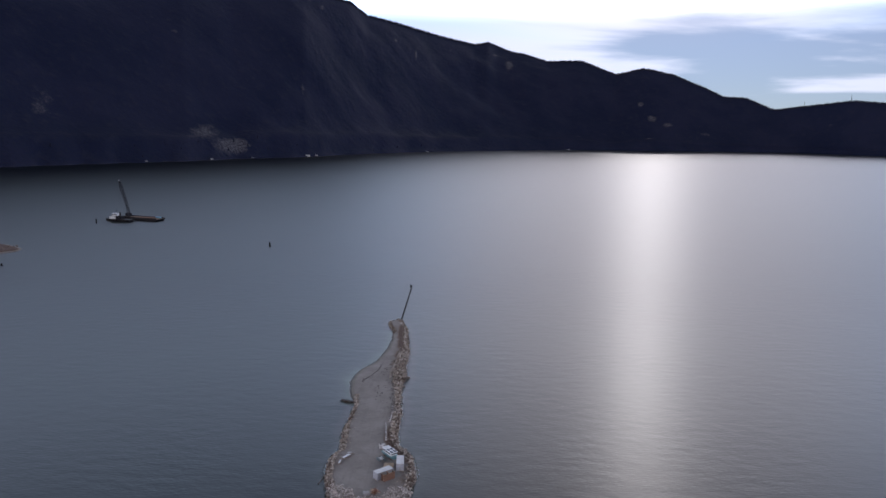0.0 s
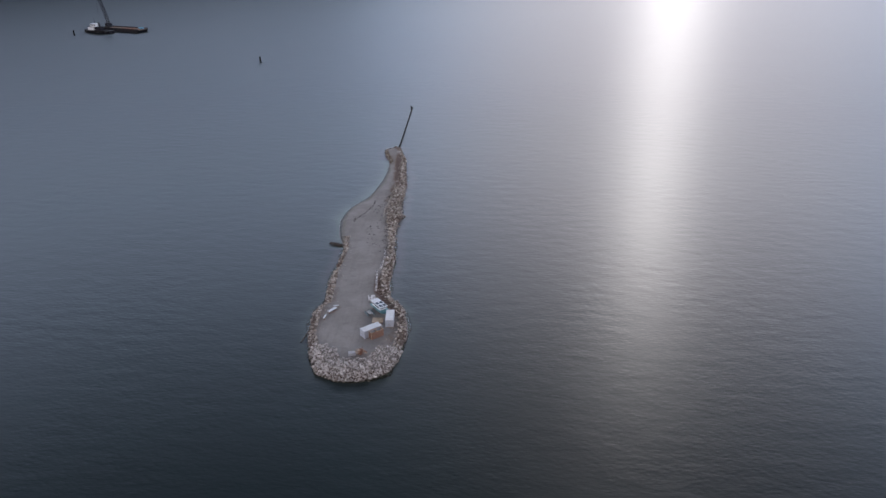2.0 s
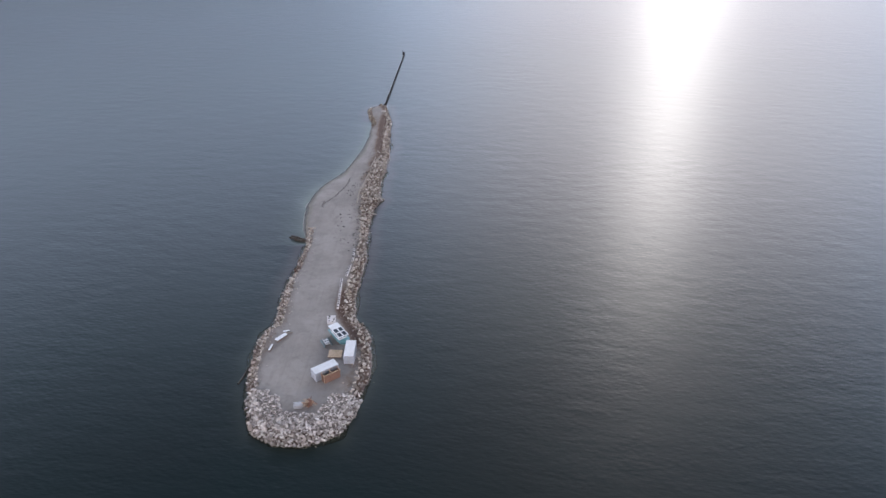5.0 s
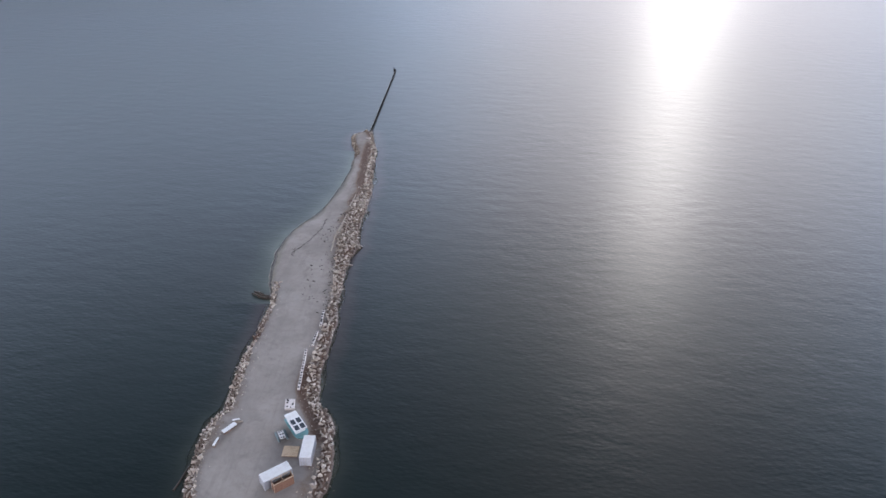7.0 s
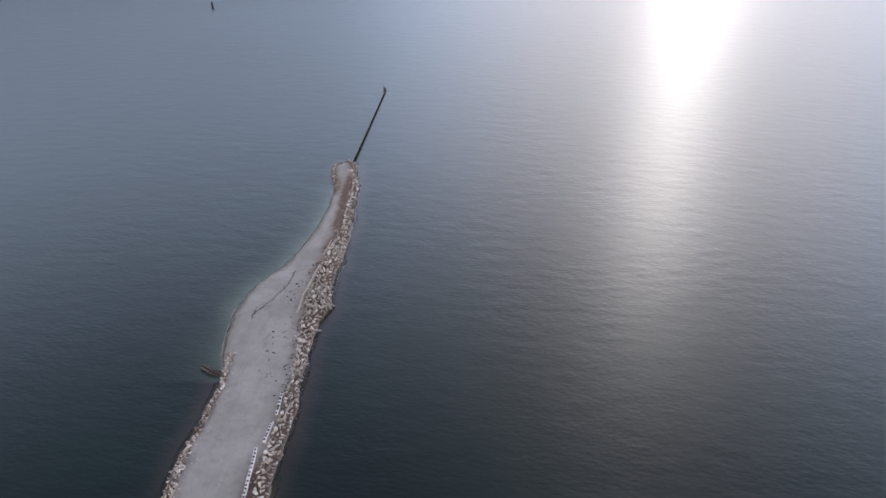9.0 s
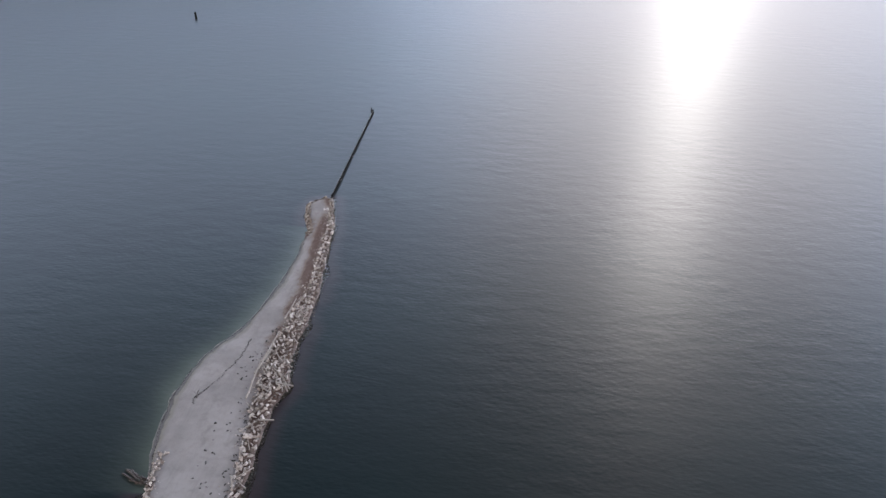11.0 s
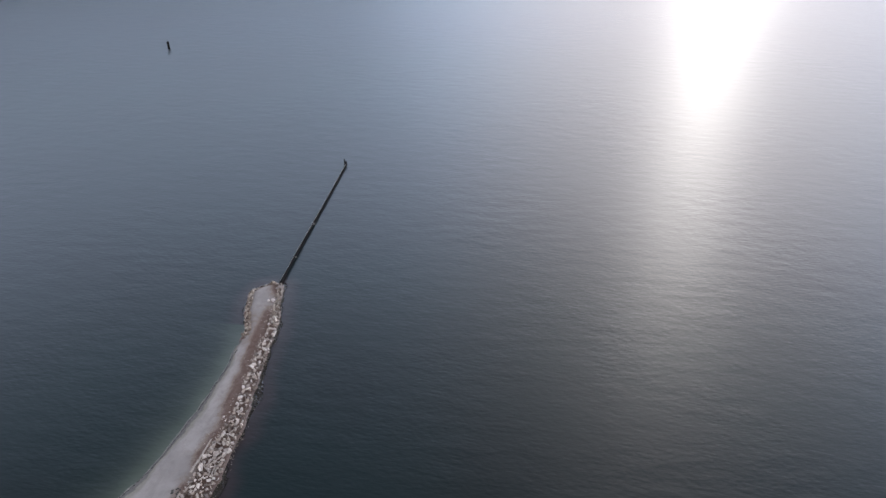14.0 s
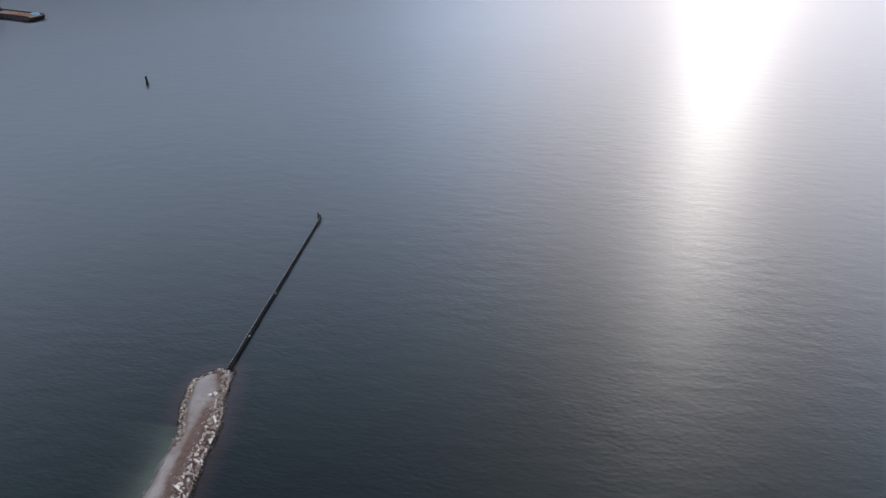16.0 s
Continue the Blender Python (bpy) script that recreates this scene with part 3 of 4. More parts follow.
def build_mountains():
    az, s = np.meshgrid(np.arange(-75, 75.01, 0.2), np.concatenate([[0.0], np.linspace(0.004, 1.0, 46), [1.12]]))
    x, y, z = mountain_arrays(az, s)
    bare = np.zeros_like(x)
    # cliffs, cuttings and clearings on the slope: azimuth, slope position, spread of each, strength
    for a, p, wa, wp, k in ((-18.6, 0.075, 1.5, 0.04, 0.95), (-20.8, 0.17, 1.5, 0.08, 0.75), (-31.5, 0.30, 1.6, 0.12, 0.5), (-13.2, 0.40, 0.3, 0.09, 0.55), (-10.5, 0.85, 0.9, 0.06, 0.3), (-31, 0.93, 0.7, 0.010, 0.8), (-27.6, 0.955, 0.7, 0.007, 0.8), (-23.2, 0.95, 0.6, 0.008, 0.8), (-12.6, 0.95, 0.3, 0.02, 0.85), (-11.6, 0.90, 0.25, 0.03, 0.7), (-22.6, 0.66, 0.5, 0.02, 0.5), (-4.2, 0.72, 0.2, 0.08, 0.6), (-5.8, 0.8, 0.25, 0.03, 0.7), (-1.5, 0.86, 0.2, 0.02, 0.7), (0.0, 0.9, 0.5, 0.012, 0.8), (9.0, 0.2, 1.6, 0.012, 0.5), (3.0, 0.16, 2.0, 0.012, 0.45), (3.3, 0.80, 0.35, 0.06, 0.95), (2.2, 0.86, 0.3, 0.02, 0.8), (13.7, 0.56, 0.3, 0.04, 0.95), (14.6, 0.42, 0.5, 0.04, 0.9), (15.8, 0.36, 0.6, 0.03, 0.8), (14.5, 0.18, 0.7, 0.02, 0.7), (18.5, 0.3, 0.8, 0.03, 0.6), (27.0, 0.6, 0.4, 0.05, 0.6), (9.5, 0.26, 0.6, 0.03, 0.45), (-6.8, 0.62, 0.5, 0.1, 0.4), (-24, 0.75, 2.5, 0.08, 0.35)):
        bare += k * np.exp(-(((az - a) / wa) ** 2) - ((s - p) / wp) ** 2)
    bare += 0.06 * np.clip(wavy(x, y, 23, 3, 0.012), 0, 1) + 0.45 * np.exp(-((s / 0.018) ** 2))
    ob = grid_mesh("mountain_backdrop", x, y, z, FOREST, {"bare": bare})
    tagged(ob, "dark forested mountain ridge with pale cliffs beyond the sea", "mountain", kind="structure")
    # conifers over the slopes, thicker along the skyline
    rng = np.random.RandomState(5)
    n1, n2 = 60, 5000
    ta = np.concatenate([rng.uniform(-37, 34, n1), rng.uniform(-12, 34, n2)])
    ts = np.concatenate([rng.uniform(0.015, 0.10, n1), rng.uniform(0.975, 1.01, n2)])
    tx, ty, tz = mountain_arrays(ta, ts)
    h = rng.uniform(8, 15, len(ta)) * np.where(ts > 0.97, 0.95, 1.0)
    w = h * rng.uniform(0.16, 0.27, len(ta))
    sides = 5
    ang = np.arange(sides) * math.tau / sides
    ring = np.stack([np.cos(ang), np.sin(ang), 0 * ang], -1)
    base = np.stack([tx, ty, tz - 2], -1)
    tip = base + np.stack([rng.normal(0, 0.6, len(h)), rng.normal(0, 0.6, len(h)), h], -1)
    skirt = base[:, None] + ring[None] * (w * rng.uniform(0.8, 1.2, len(h)))[:, None, None]
    verts = np.concatenate([skirt, tip[:, None]], 1).reshape(-1, 3)
    o = np.arange(len(h))[:, None] * (sides + 1)
    faces = np.concatenate([np.stack([o[:, 0] + j, o[:, 0] + (j + 1) % sides, o[:, 0] + sides], -1) for j in range(sides)])
    me = bpy.data.meshes.new("conifer_forest")
    me.from_pydata(verts.tolist(), [], faces.tolist())
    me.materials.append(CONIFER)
    tagged(new("conifer_forest", me), "dark conifer forest covering the far slopes", "forest", kind="stuff")


build_ground()
build_water()
build_mountains()

# ---- things on the spit ----


def shipping_container(m, label):
    """A twenty-foot box: corrugated sides, corner posts, doors with locking bars, pale roof."""
    L, W, H = 6.06, 2.44, 2.59
    c = thing("shipping_container", label, "container", m, "shipping containers")

    def corrugated(length, height, axis_y):
        bm = bmesh.new()
        n = int(length / 0.28)
        pts = []
        for i in range(n):
            x0 = -length / 2 + i * length / n
            s = length / n
            pts += [(x0, 0.0), (x0 + 0.3 * s, 0.0), (x0 + 0.45 * s, -0.045), (x0 + 0.85 * s, -0.045)]
        pts.append((length / 2, 0.0))
        low = [bm.verts.new((x, y, 0.0)) for x, y in pts]
        top = [bm.verts.new((x, y, height)) for x, y in pts]
        for i in range(len(pts) - 1):
            bm.faces.new((low[i], low[i + 1], top[i + 1], top[i]))
        r = bmesh.ops.solidify(bm, geom=bm.faces[:], thickness=0.03)
        return bm

    for s in (-1, 1):
        w = part("side_wall", corrugated(L - 0.3, H - 0.28, True), GREYBLUE, c)
        w.matrix_basis = pose(0, s * (W / 2 - 0.03), 0.16, 0, 0, 0 if s < 0 else 180)
    w = part("end_wall", corrugated(W - 0.3, H - 0.28, True), GREYBLUE, c)
    w.matrix_basis = pose(L / 2 - 0.03, 0, 0.16, 0, 0, 90)
    for sx in (-1, 1):
        for sy in (-1, 1):
            part("corner_post", bx((0.16, 0.16, H - 0.02), (sx * (L / 2 - 0.08), sy * (W / 2 - 0.08), H / 2), bevel=0.015), GREYBLUE, c)
    for sy in (-1, 1):
        part("bottom_rail", bx((L - 0.33, 0.10, 0.16), (0, sy * (W / 2 - 0.07), 0.08), bevel=0.01), STEEL, c)
        part("top_rail", bx((L - 0.33, 0.09, 0.11), (0, sy * (W / 2 - 0.07), H - 0.07), bevel=0.01), GREYBLUE, c)
    part("floor", bx((L - 0.2, W - 0.2, 0.1), (0, 0, 0.12)), PLY, c)
    roof = bmesh.new()
    n = 21
    for i in range(n):
        box(roof, ((L - 0.1) / n * 0.62, W - 0.14, 0.035), (-(L - 0.1) / 2 + (i + 0.5) * (L - 0.1) / n, 0, H + 0.0))
    box(roof, (L - 0.02, W - 0.02, 0.05), (0, 0, H - 0.035), bevel=0.012)
    part("roof", roof, WHITE, c, "white painted ribbed steel roof")
    for sy in (-1, 1):
        door = part("door", bx((0.06, W / 2 - 0.19, H - 0.34), (-L / 2 + 0.06, sy * (W / 4 - 0.08), H / 2 + 0.02), bevel=0.012), GREYBLUE, c)
        for k in (0.25, 0.75):
            bm = bmesh.new()
            y = sy * (W / 2 - 0.19) * k + sy * 0.02
            rod(bm, (-L / 2 + 0.005, y, 0.18), (-L / 2 + 0.005, y, H - 0.16), 0.022, sides=6)
            box(bm, (0.05, 0.18, 0.04), (-L / 2 - 0.0, y, 1.1))
            part("lock_rod", bm, STEEL, door)
    return c


def timber_bin(m):
    """An open bay of two compartments, planked at the front and sides."""
    c = thing("timber_bin", "open brown timber bin with two compartments beside a container", "storage bin", m)
    L, W, H = 4.2, 1.5, 2.17
    for i in range(10):
        z = 0.12 + i * 0.21
        part("front_plank", bx((L - 0.1, 0.045, 0.19), (0, -W / 2, z), (random.uniform(-1.5, 1.5), 0, 0), 0.008), TIMBER, c)
    for sx in (-1, 0, 1):
        for i in range(10):
            part("side_plank", bx((0.045, W - 0.14, 0.19), (sx * (L / 2 - 0.06), 0, 0.12 + i * 0.21), bevel=0.008), TIMBER, c)
        for sy in (-1, 1):
            part("post", bx((0.1, 0.1, H + 0.1), (sx * (L / 2 - 0.05), sy * (W / 2 - 0.07), (H + 0.1) / 2), bevel=0.01), PALETIMBER, c)
    for sy in (-1, 1):
        part("top_rail", bx((L + 0.1, 0.12, 0.09), (0, sy * (W / 2 - 0.03), H + 0.13), bevel=0.012), PALETIMBER, c)
    for sx in (-1, 0, 1):
        part("cross_rail", bx((0.1, W - 0.1, 0.08), (sx * (L / 2 - 0.05), 0, H + 0.12), bevel=0.012), PALETIMBER, c)
    part("bottom", bx((L - 0.2, W - 0.2, 0.08), (0, 0, 1.35)), TIMBER, c)
    return c


def plywood_deck(m):
    c = thing("wooden_platform", "low tan plywood platform on bearers beside a container", "platform", m)
    for i in range(3):
        for j in range(2):
            part("panel", bx((1.085, 1.385, 0.03), (-1.1 + i * 1.1, -0.7 + j * 1.4, 0.42 + random.uniform(0, 0.006)), bevel=0.004), PLY, c)
    for j in range(4):
        part("bearer", bx((3.25, 0.1, 0.2), (0, -1.3 + j * 0.866, 0.3), bevel=0.008), TIMBER, c)
    for sx in (-1, 0, 1):
        for sy in (-1, 1):
            part("block", bx((0.25, 0.25, 0.2), (sx * 1.45, sy * 1.2, 0.1), bevel=0.01), DRIFT, c)
    return c


def boat_ring(f, L, half, keel, sheer, flare=0.78, bow=0.55):
    """One cross-section of a hull, f from 0 at the stern to 1 at the bow."""
    taper = 1.0 if f < bow else math.sqrt(max(0.0, 1 - ((f - bow) / (1 - bow)) ** 2.2))
    w, z0 = half * (0.92 + 0.08 * min(1, f * 3)) * max(taper, 0.03), keel + (sheer - keel) * 0.55 * max(0, (f - 0.6) / 0.4) ** 2
    top = sheer + 0.14 * f * f
    x = (f - 0.5) * L
    return [(x, -w, top), (x, -w * flare, (z0 + top) * 0.42 + z0 * 0.1), (x, -w * 0.35, z0), (x, w * 0.35, z0), (x, w * flare, (z0 + top) * 0.42 + z0 * 0.1), (x, w, top)]


def cabin_boat(m):
    """A small work boat out of the water: teal hull, white wheelhouse with four roof hatches."""
    c = thing("cabin_boat", "beached cabin boat with white roof, dark hatches and teal hull", "boat", m)
    L, half = 7.0, 1.35
    bm = bmesh.new()
    loft(bm, [boat_ring(i / 14, L, 1.55, 0.25, 1.25, bow=0.82) for i in range(15)])
    part("hull", bm, TEAL, c, "teal painted hull")
    bm = bmesh.new()
    loft(bm, [[(x, -w, 1.36), (x, w, 1.36), (x, w, 1.44), (x, -w, 1.44)] for x, w in ((-3.5, 1.46), (-2.0, 1.58), (0.4, 1.62), (2.2, 1.6), (2.9, 1.3), (3.45, 0.5))])
    part("gunwale", bm, TEAL, c)
    bm = bmesh.new()
    loft(bm, [[(-2.9, -1.08, z), (1.9 - s, -1.08 + s * 0.2, z), (1.9 - s, 1.08 - s * 0.2, z), (-2.9, 1.08, z)] for z, s in ((1.42, 0.0), (2.0, 0.06), (2.62, 0.22))])
    cabin = part("cabin", bm, WHITE, c)
    for sy in (-1, 1):
        for i in range(3):
            part("side_window", bx((1.15, 0.03, 0.5), (-2.1 + i * 1.4, sy * 1.075, 2.1), (sy * -4, 0, 0), 0.05), DARKGLASS, cabin)
    for sy in (-1, 1):
        part("windscreen", bx((0.03, 0.85, 0.52), (1.83, sy * 0.47, 2.12), (0, -12, 0), 0.04), DARKGLASS, cabin)
    roof = part("roof", bx((6.0, 2.75, 0.12), (-0.4, 0, 2.70), bevel=0.05), WHITE, c)
    for ix in (0, 1):
        for sy in (-1, 1):
            h = part("hatch", bx((1.75, 1.15, 0.05), (-0.35 + ix * 1.9, sy * 0.64, 2.78), bevel=0.015), WHITE, roof)
            part("hatch_pane", bx((1.5, 0.95, 0.04), (-0.35 + ix * 1.9, sy * 0.64, 2.80), bevel=0.012), DARKGLASS, h, "dark tinted pane")
    part("vent", bx((0.5, 0.5, 0.2), (-2.4, 0.3, 2.85), bevel=0.05), WHITE, roof)
    for x in (-2.2, 1.2):
        part("cradle", bx((0.25, 2.4, 0.42), (x, 0, 0.21), bevel=0.02), TIMBER, c)
    return c


def pontoon_raft(m):
    """A small raft: two dark floats with rounded ends, a white deck between them with dark round openings."""
    c = thing("pontoon_raft", "small raft with black side floats and pierced white deck", "raft", m)
    for sy in (-1, 1):
        bm = bmesh.new()
        prof = ((-1.55, 0.08), (-1.45, 0.22), (-1.2, 0.27), (1.2, 0.27), (1.45, 0.2), (1.6, 0.06))
        loft(bm, [[(x, sy * 0.92 + r * math.cos(q), 0.27 + r * math.sin(q)) for q in (math.tau * j / 10 for j in range(10))] for x, r in prof])
        part("side_float", bm, SLATE, c, "black rounded float", True)
    for x in (-1.0, 0.0, 1.0):
        part("cross_beam", bx((0.16, 2.0, 0.12), (x, 0, 0.52), bevel=0.015), DARKALU, c)
    deck = part("deck", bx((2.35, 1.15, 0.1), (0, 0, 0.64), bevel=0.02), WHITE, c, "white deck panel")
    rng = random.Random(12)
    for i in range(6):
        bm = bmesh.new()
        x, y = -0.85 + 0.85 * (i // 2) + rng.uniform(-0.1, 0.1), (-0.27, 0.27)[i % 2] + rng.uniform(-0.06, 0.06)
        rod(bm, (x, y, 0.66), (x, y, 0.74), rng.uniform(0.15, 0.22), sides=10)
        part("black_cap", bm, BLACK, deck, "black rubber cap")
    return c


def punt_float(m, L, W, label):
    """A flat pale float on skids."""
    c = thing("dock_float", label, "dock float", m, "dock floats")
    part("deck", bx((L, W, 0.09), (0, 0, 0.62), bevel=0.02), WHITE, c)
    part("body", bx((L * 0.94, W * 0.86, 0.40), (0, 0, 0.37), bevel=0.05), DRIFT, c)
    for s in (-1, 1):
        part("skid", bx((L * 0.98, 0.14, 0.18), (0, s * W * 0.36, 0.09), bevel=0.02), TIMBER, c)
        part("rub_rail", bx((L, 0.07, 0.12), (0, s * (W / 2 + 0.035), 0.56), bevel=0.015), BLACK, c)
    return c


def white_barrier(m, L, dots, W=0.8, label="long white float with black round openings on gravel"):
    """A long white pontoon with a row of dark openings along its top."""
    c = thing("white_float", label, "float", m, "white floats along the bank")
    n = max(1, round(L / 2.4))
    for i in range(n):
        part("pontoon", bx((L / n - 0.06, W, 0.7), (-L / 2 + (i + 0.5) * L / n, random.uniform(-0.06, 0.06), 0.35), (0, 0, random.uniform(-1.5, 1.5)), 0.08), OFFWHITE, c)
    rng = random.Random(int(L * 100))
    for i in range(dots):
        x = -L / 2 + (i + 0.5) * L / dots + rng.uniform(-0.2, 0.2)
        y = rng.uniform(-0.5, 0.5) * max(0.1, W - 0.5)
        bm = bmesh.new()
        rod(bm, (x, y, 0.62), (x, y, 0.76), rng.uniform(0.17, 0.27), sides=10)
        part("black_cap", bm, BLACK, c, "black rubber cap")
    return c


def root_pile(m):
    c = thing("stump_pile", "heap of orange-brown tree stump and pale broken roots", "driftwood", m)
    rng = random.Random(4)
    bm = bmesh.new()
    rod(bm, (-0.3, 0, 0.05), (0.4, 0.1, 1.0), 0.55, 0.38, 10, 0.06, 4, rng)
    part("stump", bm, ROOT, c)
    for i in range(34):
        a = rng.uniform(0, math.tau)
        d, r = rng.uniform(0.7, 1.7), rng.uniform(0, 0.7)
        q = a + rng.uniform(0.6, 2.2)
        bm = bmesh.new()
        rod(bm, (r * math.cos(q), r * math.sin(q), rng.uniform(0.15, 1.1)), (d * math.cos(a), d * math.sin(a) * 0.85, rng.uniform(0.05, 1.3)), rng.uniform(0.07, 0.15), 0.05, 6, 0.12, 4, rng)
        pale = i % 5 < 2
        part("root", bm, PALETIMBER if pale else ROOT, c, "pale broken root" if pale else "")
    return c


def log(name, a, b, r, mat, label, group="driftwood logs"):
    bm = bmesh.new()
    rng = random.Random(int((a[0] * 7 + a[1] * 13) * 10))
    rod(bm, a, b, r, r * 0.7, 8, r * 0.3, 5, rng)
    return tagged(part(name, bm, mat), label, "log", group)


def at_ground(x, y, rz, dz=0.0):
    return pose(x, y, ground_z(x, y) + dz, 0, 0, rz)


shipping_container(at_ground(-17.6, 198.1, 40.5, -0.02), "white shipping container with shaded blue-grey side colour, timber bin beside it")
shipping_container(at_ground(-12.9, 205.1, 93.5, -0.02), "white shipping container with shaded blue-grey side colour beside a plywood platform")
timber_bin(pose(-17.6, 198.1, ground_z(-16, 196.2), 0, 0, 40.5) @ pose(0.45, -2.02, 0))
plywood_deck(at_ground(-16.65, 205.3, 2.0, -0.02))
cabin_boat(at_ground(-16.75, 211.2, -51))
pontoon_raft(at_ground(-19.7, 209.4, -58))
punt_float(at_ground(-31.4, 210.3, 56), 3.4, 1.1, "pale-topped dock float lying on the gravel")
punt_float(at_ground(-32.9, 206.2, 84), 2.3, 0.5, "narrow pale dock float lying against the rocks")
punt_float(at_ground(-30.7, 212.7, 20), 1.6, 0.5, "short pale dock float lying on the gravel")
log("driftwood_log", (-31.2, 212.0, ground_z(-31, 212) + 0.2), (-29.2, 212.9, ground_z(-29.2, 212.9) + 0.2), 0.22, DRIFT, "short grey driftwood log on gravel")
white_barrier(at_ground(-20.3, 218.6, 100), 3.0, 7, 2.2, "white float block with black openings on brown soil")
white_barrier(at_ground(-20.45, 230.5, 96.5), 14.0, 14, 0.58)
white_barrier(at_ground(-20.2, 242.2, 88.6), 5.8, 7, 0.58)
white_barrier(at_ground(-20.2, 250.6, 95), 6.6, 9, 0.55)


def drift_root(m, seed, label, mat, n, reach, thick):
    """A broken root or branch: a thick stem with crooked forks."""
    c = thing("drift_root", label, "driftwood", m, "drift roots")
    rng = random.Random(seed)
    bm = bmesh.new()
    rod(bm, (-reach * 0.7, 0, 0.15), (reach * 0.5, 0.1, 0.35), thick, thick * 0.7, 8, thick * 0.4, 5, rng)
    part("stem", bm, mat, c)
    for i in range(n):
        a, k = rng.uniform(-1.3, 1.3), rng.uniform(-0.5, 0.5)
        d = reach * rng.uniform(0.4, 0.8)
        bm = bmesh.new()
        rod(bm, (k * reach, 0.05, 0.28), (k * reach + d * math.cos(a), d * math.sin(a), rng.uniform(0.1, 0.9)), thick * 0.55, thick * 0.2, 6, thick * 0.4, 4, rng)
        part("fork", bm, mat, c)
    return c


drift_root(at_ground(-35.2, 241.5, 70, 0.35), 5, "brown uprooted stump lodged between bank boulders", ROTWOOD, 9, 1.3, 0.3)
drift_root(at_ground(-36.4, 284.0, 100), 6, "dark forked branch lying on the beach", WETLOG, 3, 1.5, 0.14)
drift_root(at_ground(-38.3, 260.0, 10, 0.3), 7, "dark root tangle at the corner of the beach", WETLOG, 8, 1.5, 0.25)
root_pile(at_ground(-19.1, 187.7, 20) @ Matrix.Diagonal((1.15, 1.15, 1.2, 1)))


def tarp_heap(m):
    bm = bmesh.new()
    bmesh.ops.create_cube(bm, size=1.0, matrix=pose(0, 0, 0.4) @ Matrix.Diagonal((1.9, 1.3, 0.8, 1)))
    bmesh.ops.subdivide_edges(bm, edges=bm.edges[:], cuts=5, use_grid_fill=True)
    for v in bm.verts:
        v.co += noise.noise_vector(v.co * 1.7) * 0.22 * (v.co.z > 0.02)
        v.co.z = max(v.co.z, 0.0)
    ob = part("tarpaulin_heap", bm, GREYTARP, None, smooth=True)
    ob.matrix_basis = m
    return tagged(ob, "grey tarpaulin thrown over a low heap on gravel", "tarpaulin")


tarp_heap(at_ground(-21.4, 187.2, 15))
log("floating_log", (-37.7, 194.8, 0.08), (-36.6, 202.0, 0.25), 0.22, WETLOG, "dark wet log floating beside the rocks")
# logs washed up at the corner of the beach
rng = random.Random(21)
for i in range(7):
    f = rng.uniform(0, 1)
    x, y = -41.6 + 4.5 * f + rng.uniform(-0.5, 0.5), 261.6 - 1.6 * f + rng.uniform(-0.7, 0.7)
    a, d = radians(rng.choice((-25, -15, 70, -35))), rng.uniform(0.9, 2.4)
    z = max(ground_z(x, y), 0) + 0.22
    log("beach_log", (x - d * math.cos(a), y - d * math.sin(a), z), (x + d * math.cos(a), y + d * math.sin(a), z + rng.uniform(0, 0.4)), rng.uniform(0.16, 0.28), WETLOG, "dark driftwood log at the edge of the beach", "logs at the beach corner")
# pale logs along the inner side of the bank
for x0, y0, x1, y1 in ((-25.2, 295, -24.6, 307), (-25.6, 291, -24.4, 300), (-24.9, 283, -25.6, 296), (-24.6, 312, -24.1, 321), (-20.4, 277.5, -17.6, 279.3), (-19.8, 288.6, -16.4, 290.2), (-20.1, 292.0, -16.9, 289.0), (-18.1, 246, -17.8, 251), (-18.2, 237, -16.9, 240)):
    log("driftwood_log", (x0, y0, ground_z(x0, y0) + 0.7), (x1, y1, ground_z(x1, y1) + 0.6), 0.24, DRIFT, "pale grey driftwood log along the rock bank")

# a tangle of broken drift logs lies among the boulders
rng = random.Random(77)
for i in range(46):
    y = rng.choice((rng.uniform(270, 325), rng.uniform(284, 300), rng.uniform(225, 380)))
    x0, x1 = along(BANK, y), along(RIGHT, y)
    x = x0 + (x1 - x0) * rng.uniform(-0.1, 0.95)
    a, d = radians(rng.uniform(40, 150)), rng.uniform(0.5, 2.3)
    z = ground_z(x, y) + rng.uniform(0.45, 0.85)
    log("driftwood_log", (x - d * math.cos(a), y - d * math.sin(a), z), (x + d * math.cos(a), y + d * math.sin(a), z + rng.uniform(-0.15, 0.25)), rng.uniform(0.09, 0.2), DRIFT, "broken pale drift log among the boulders", "drift logs in the rock bank")


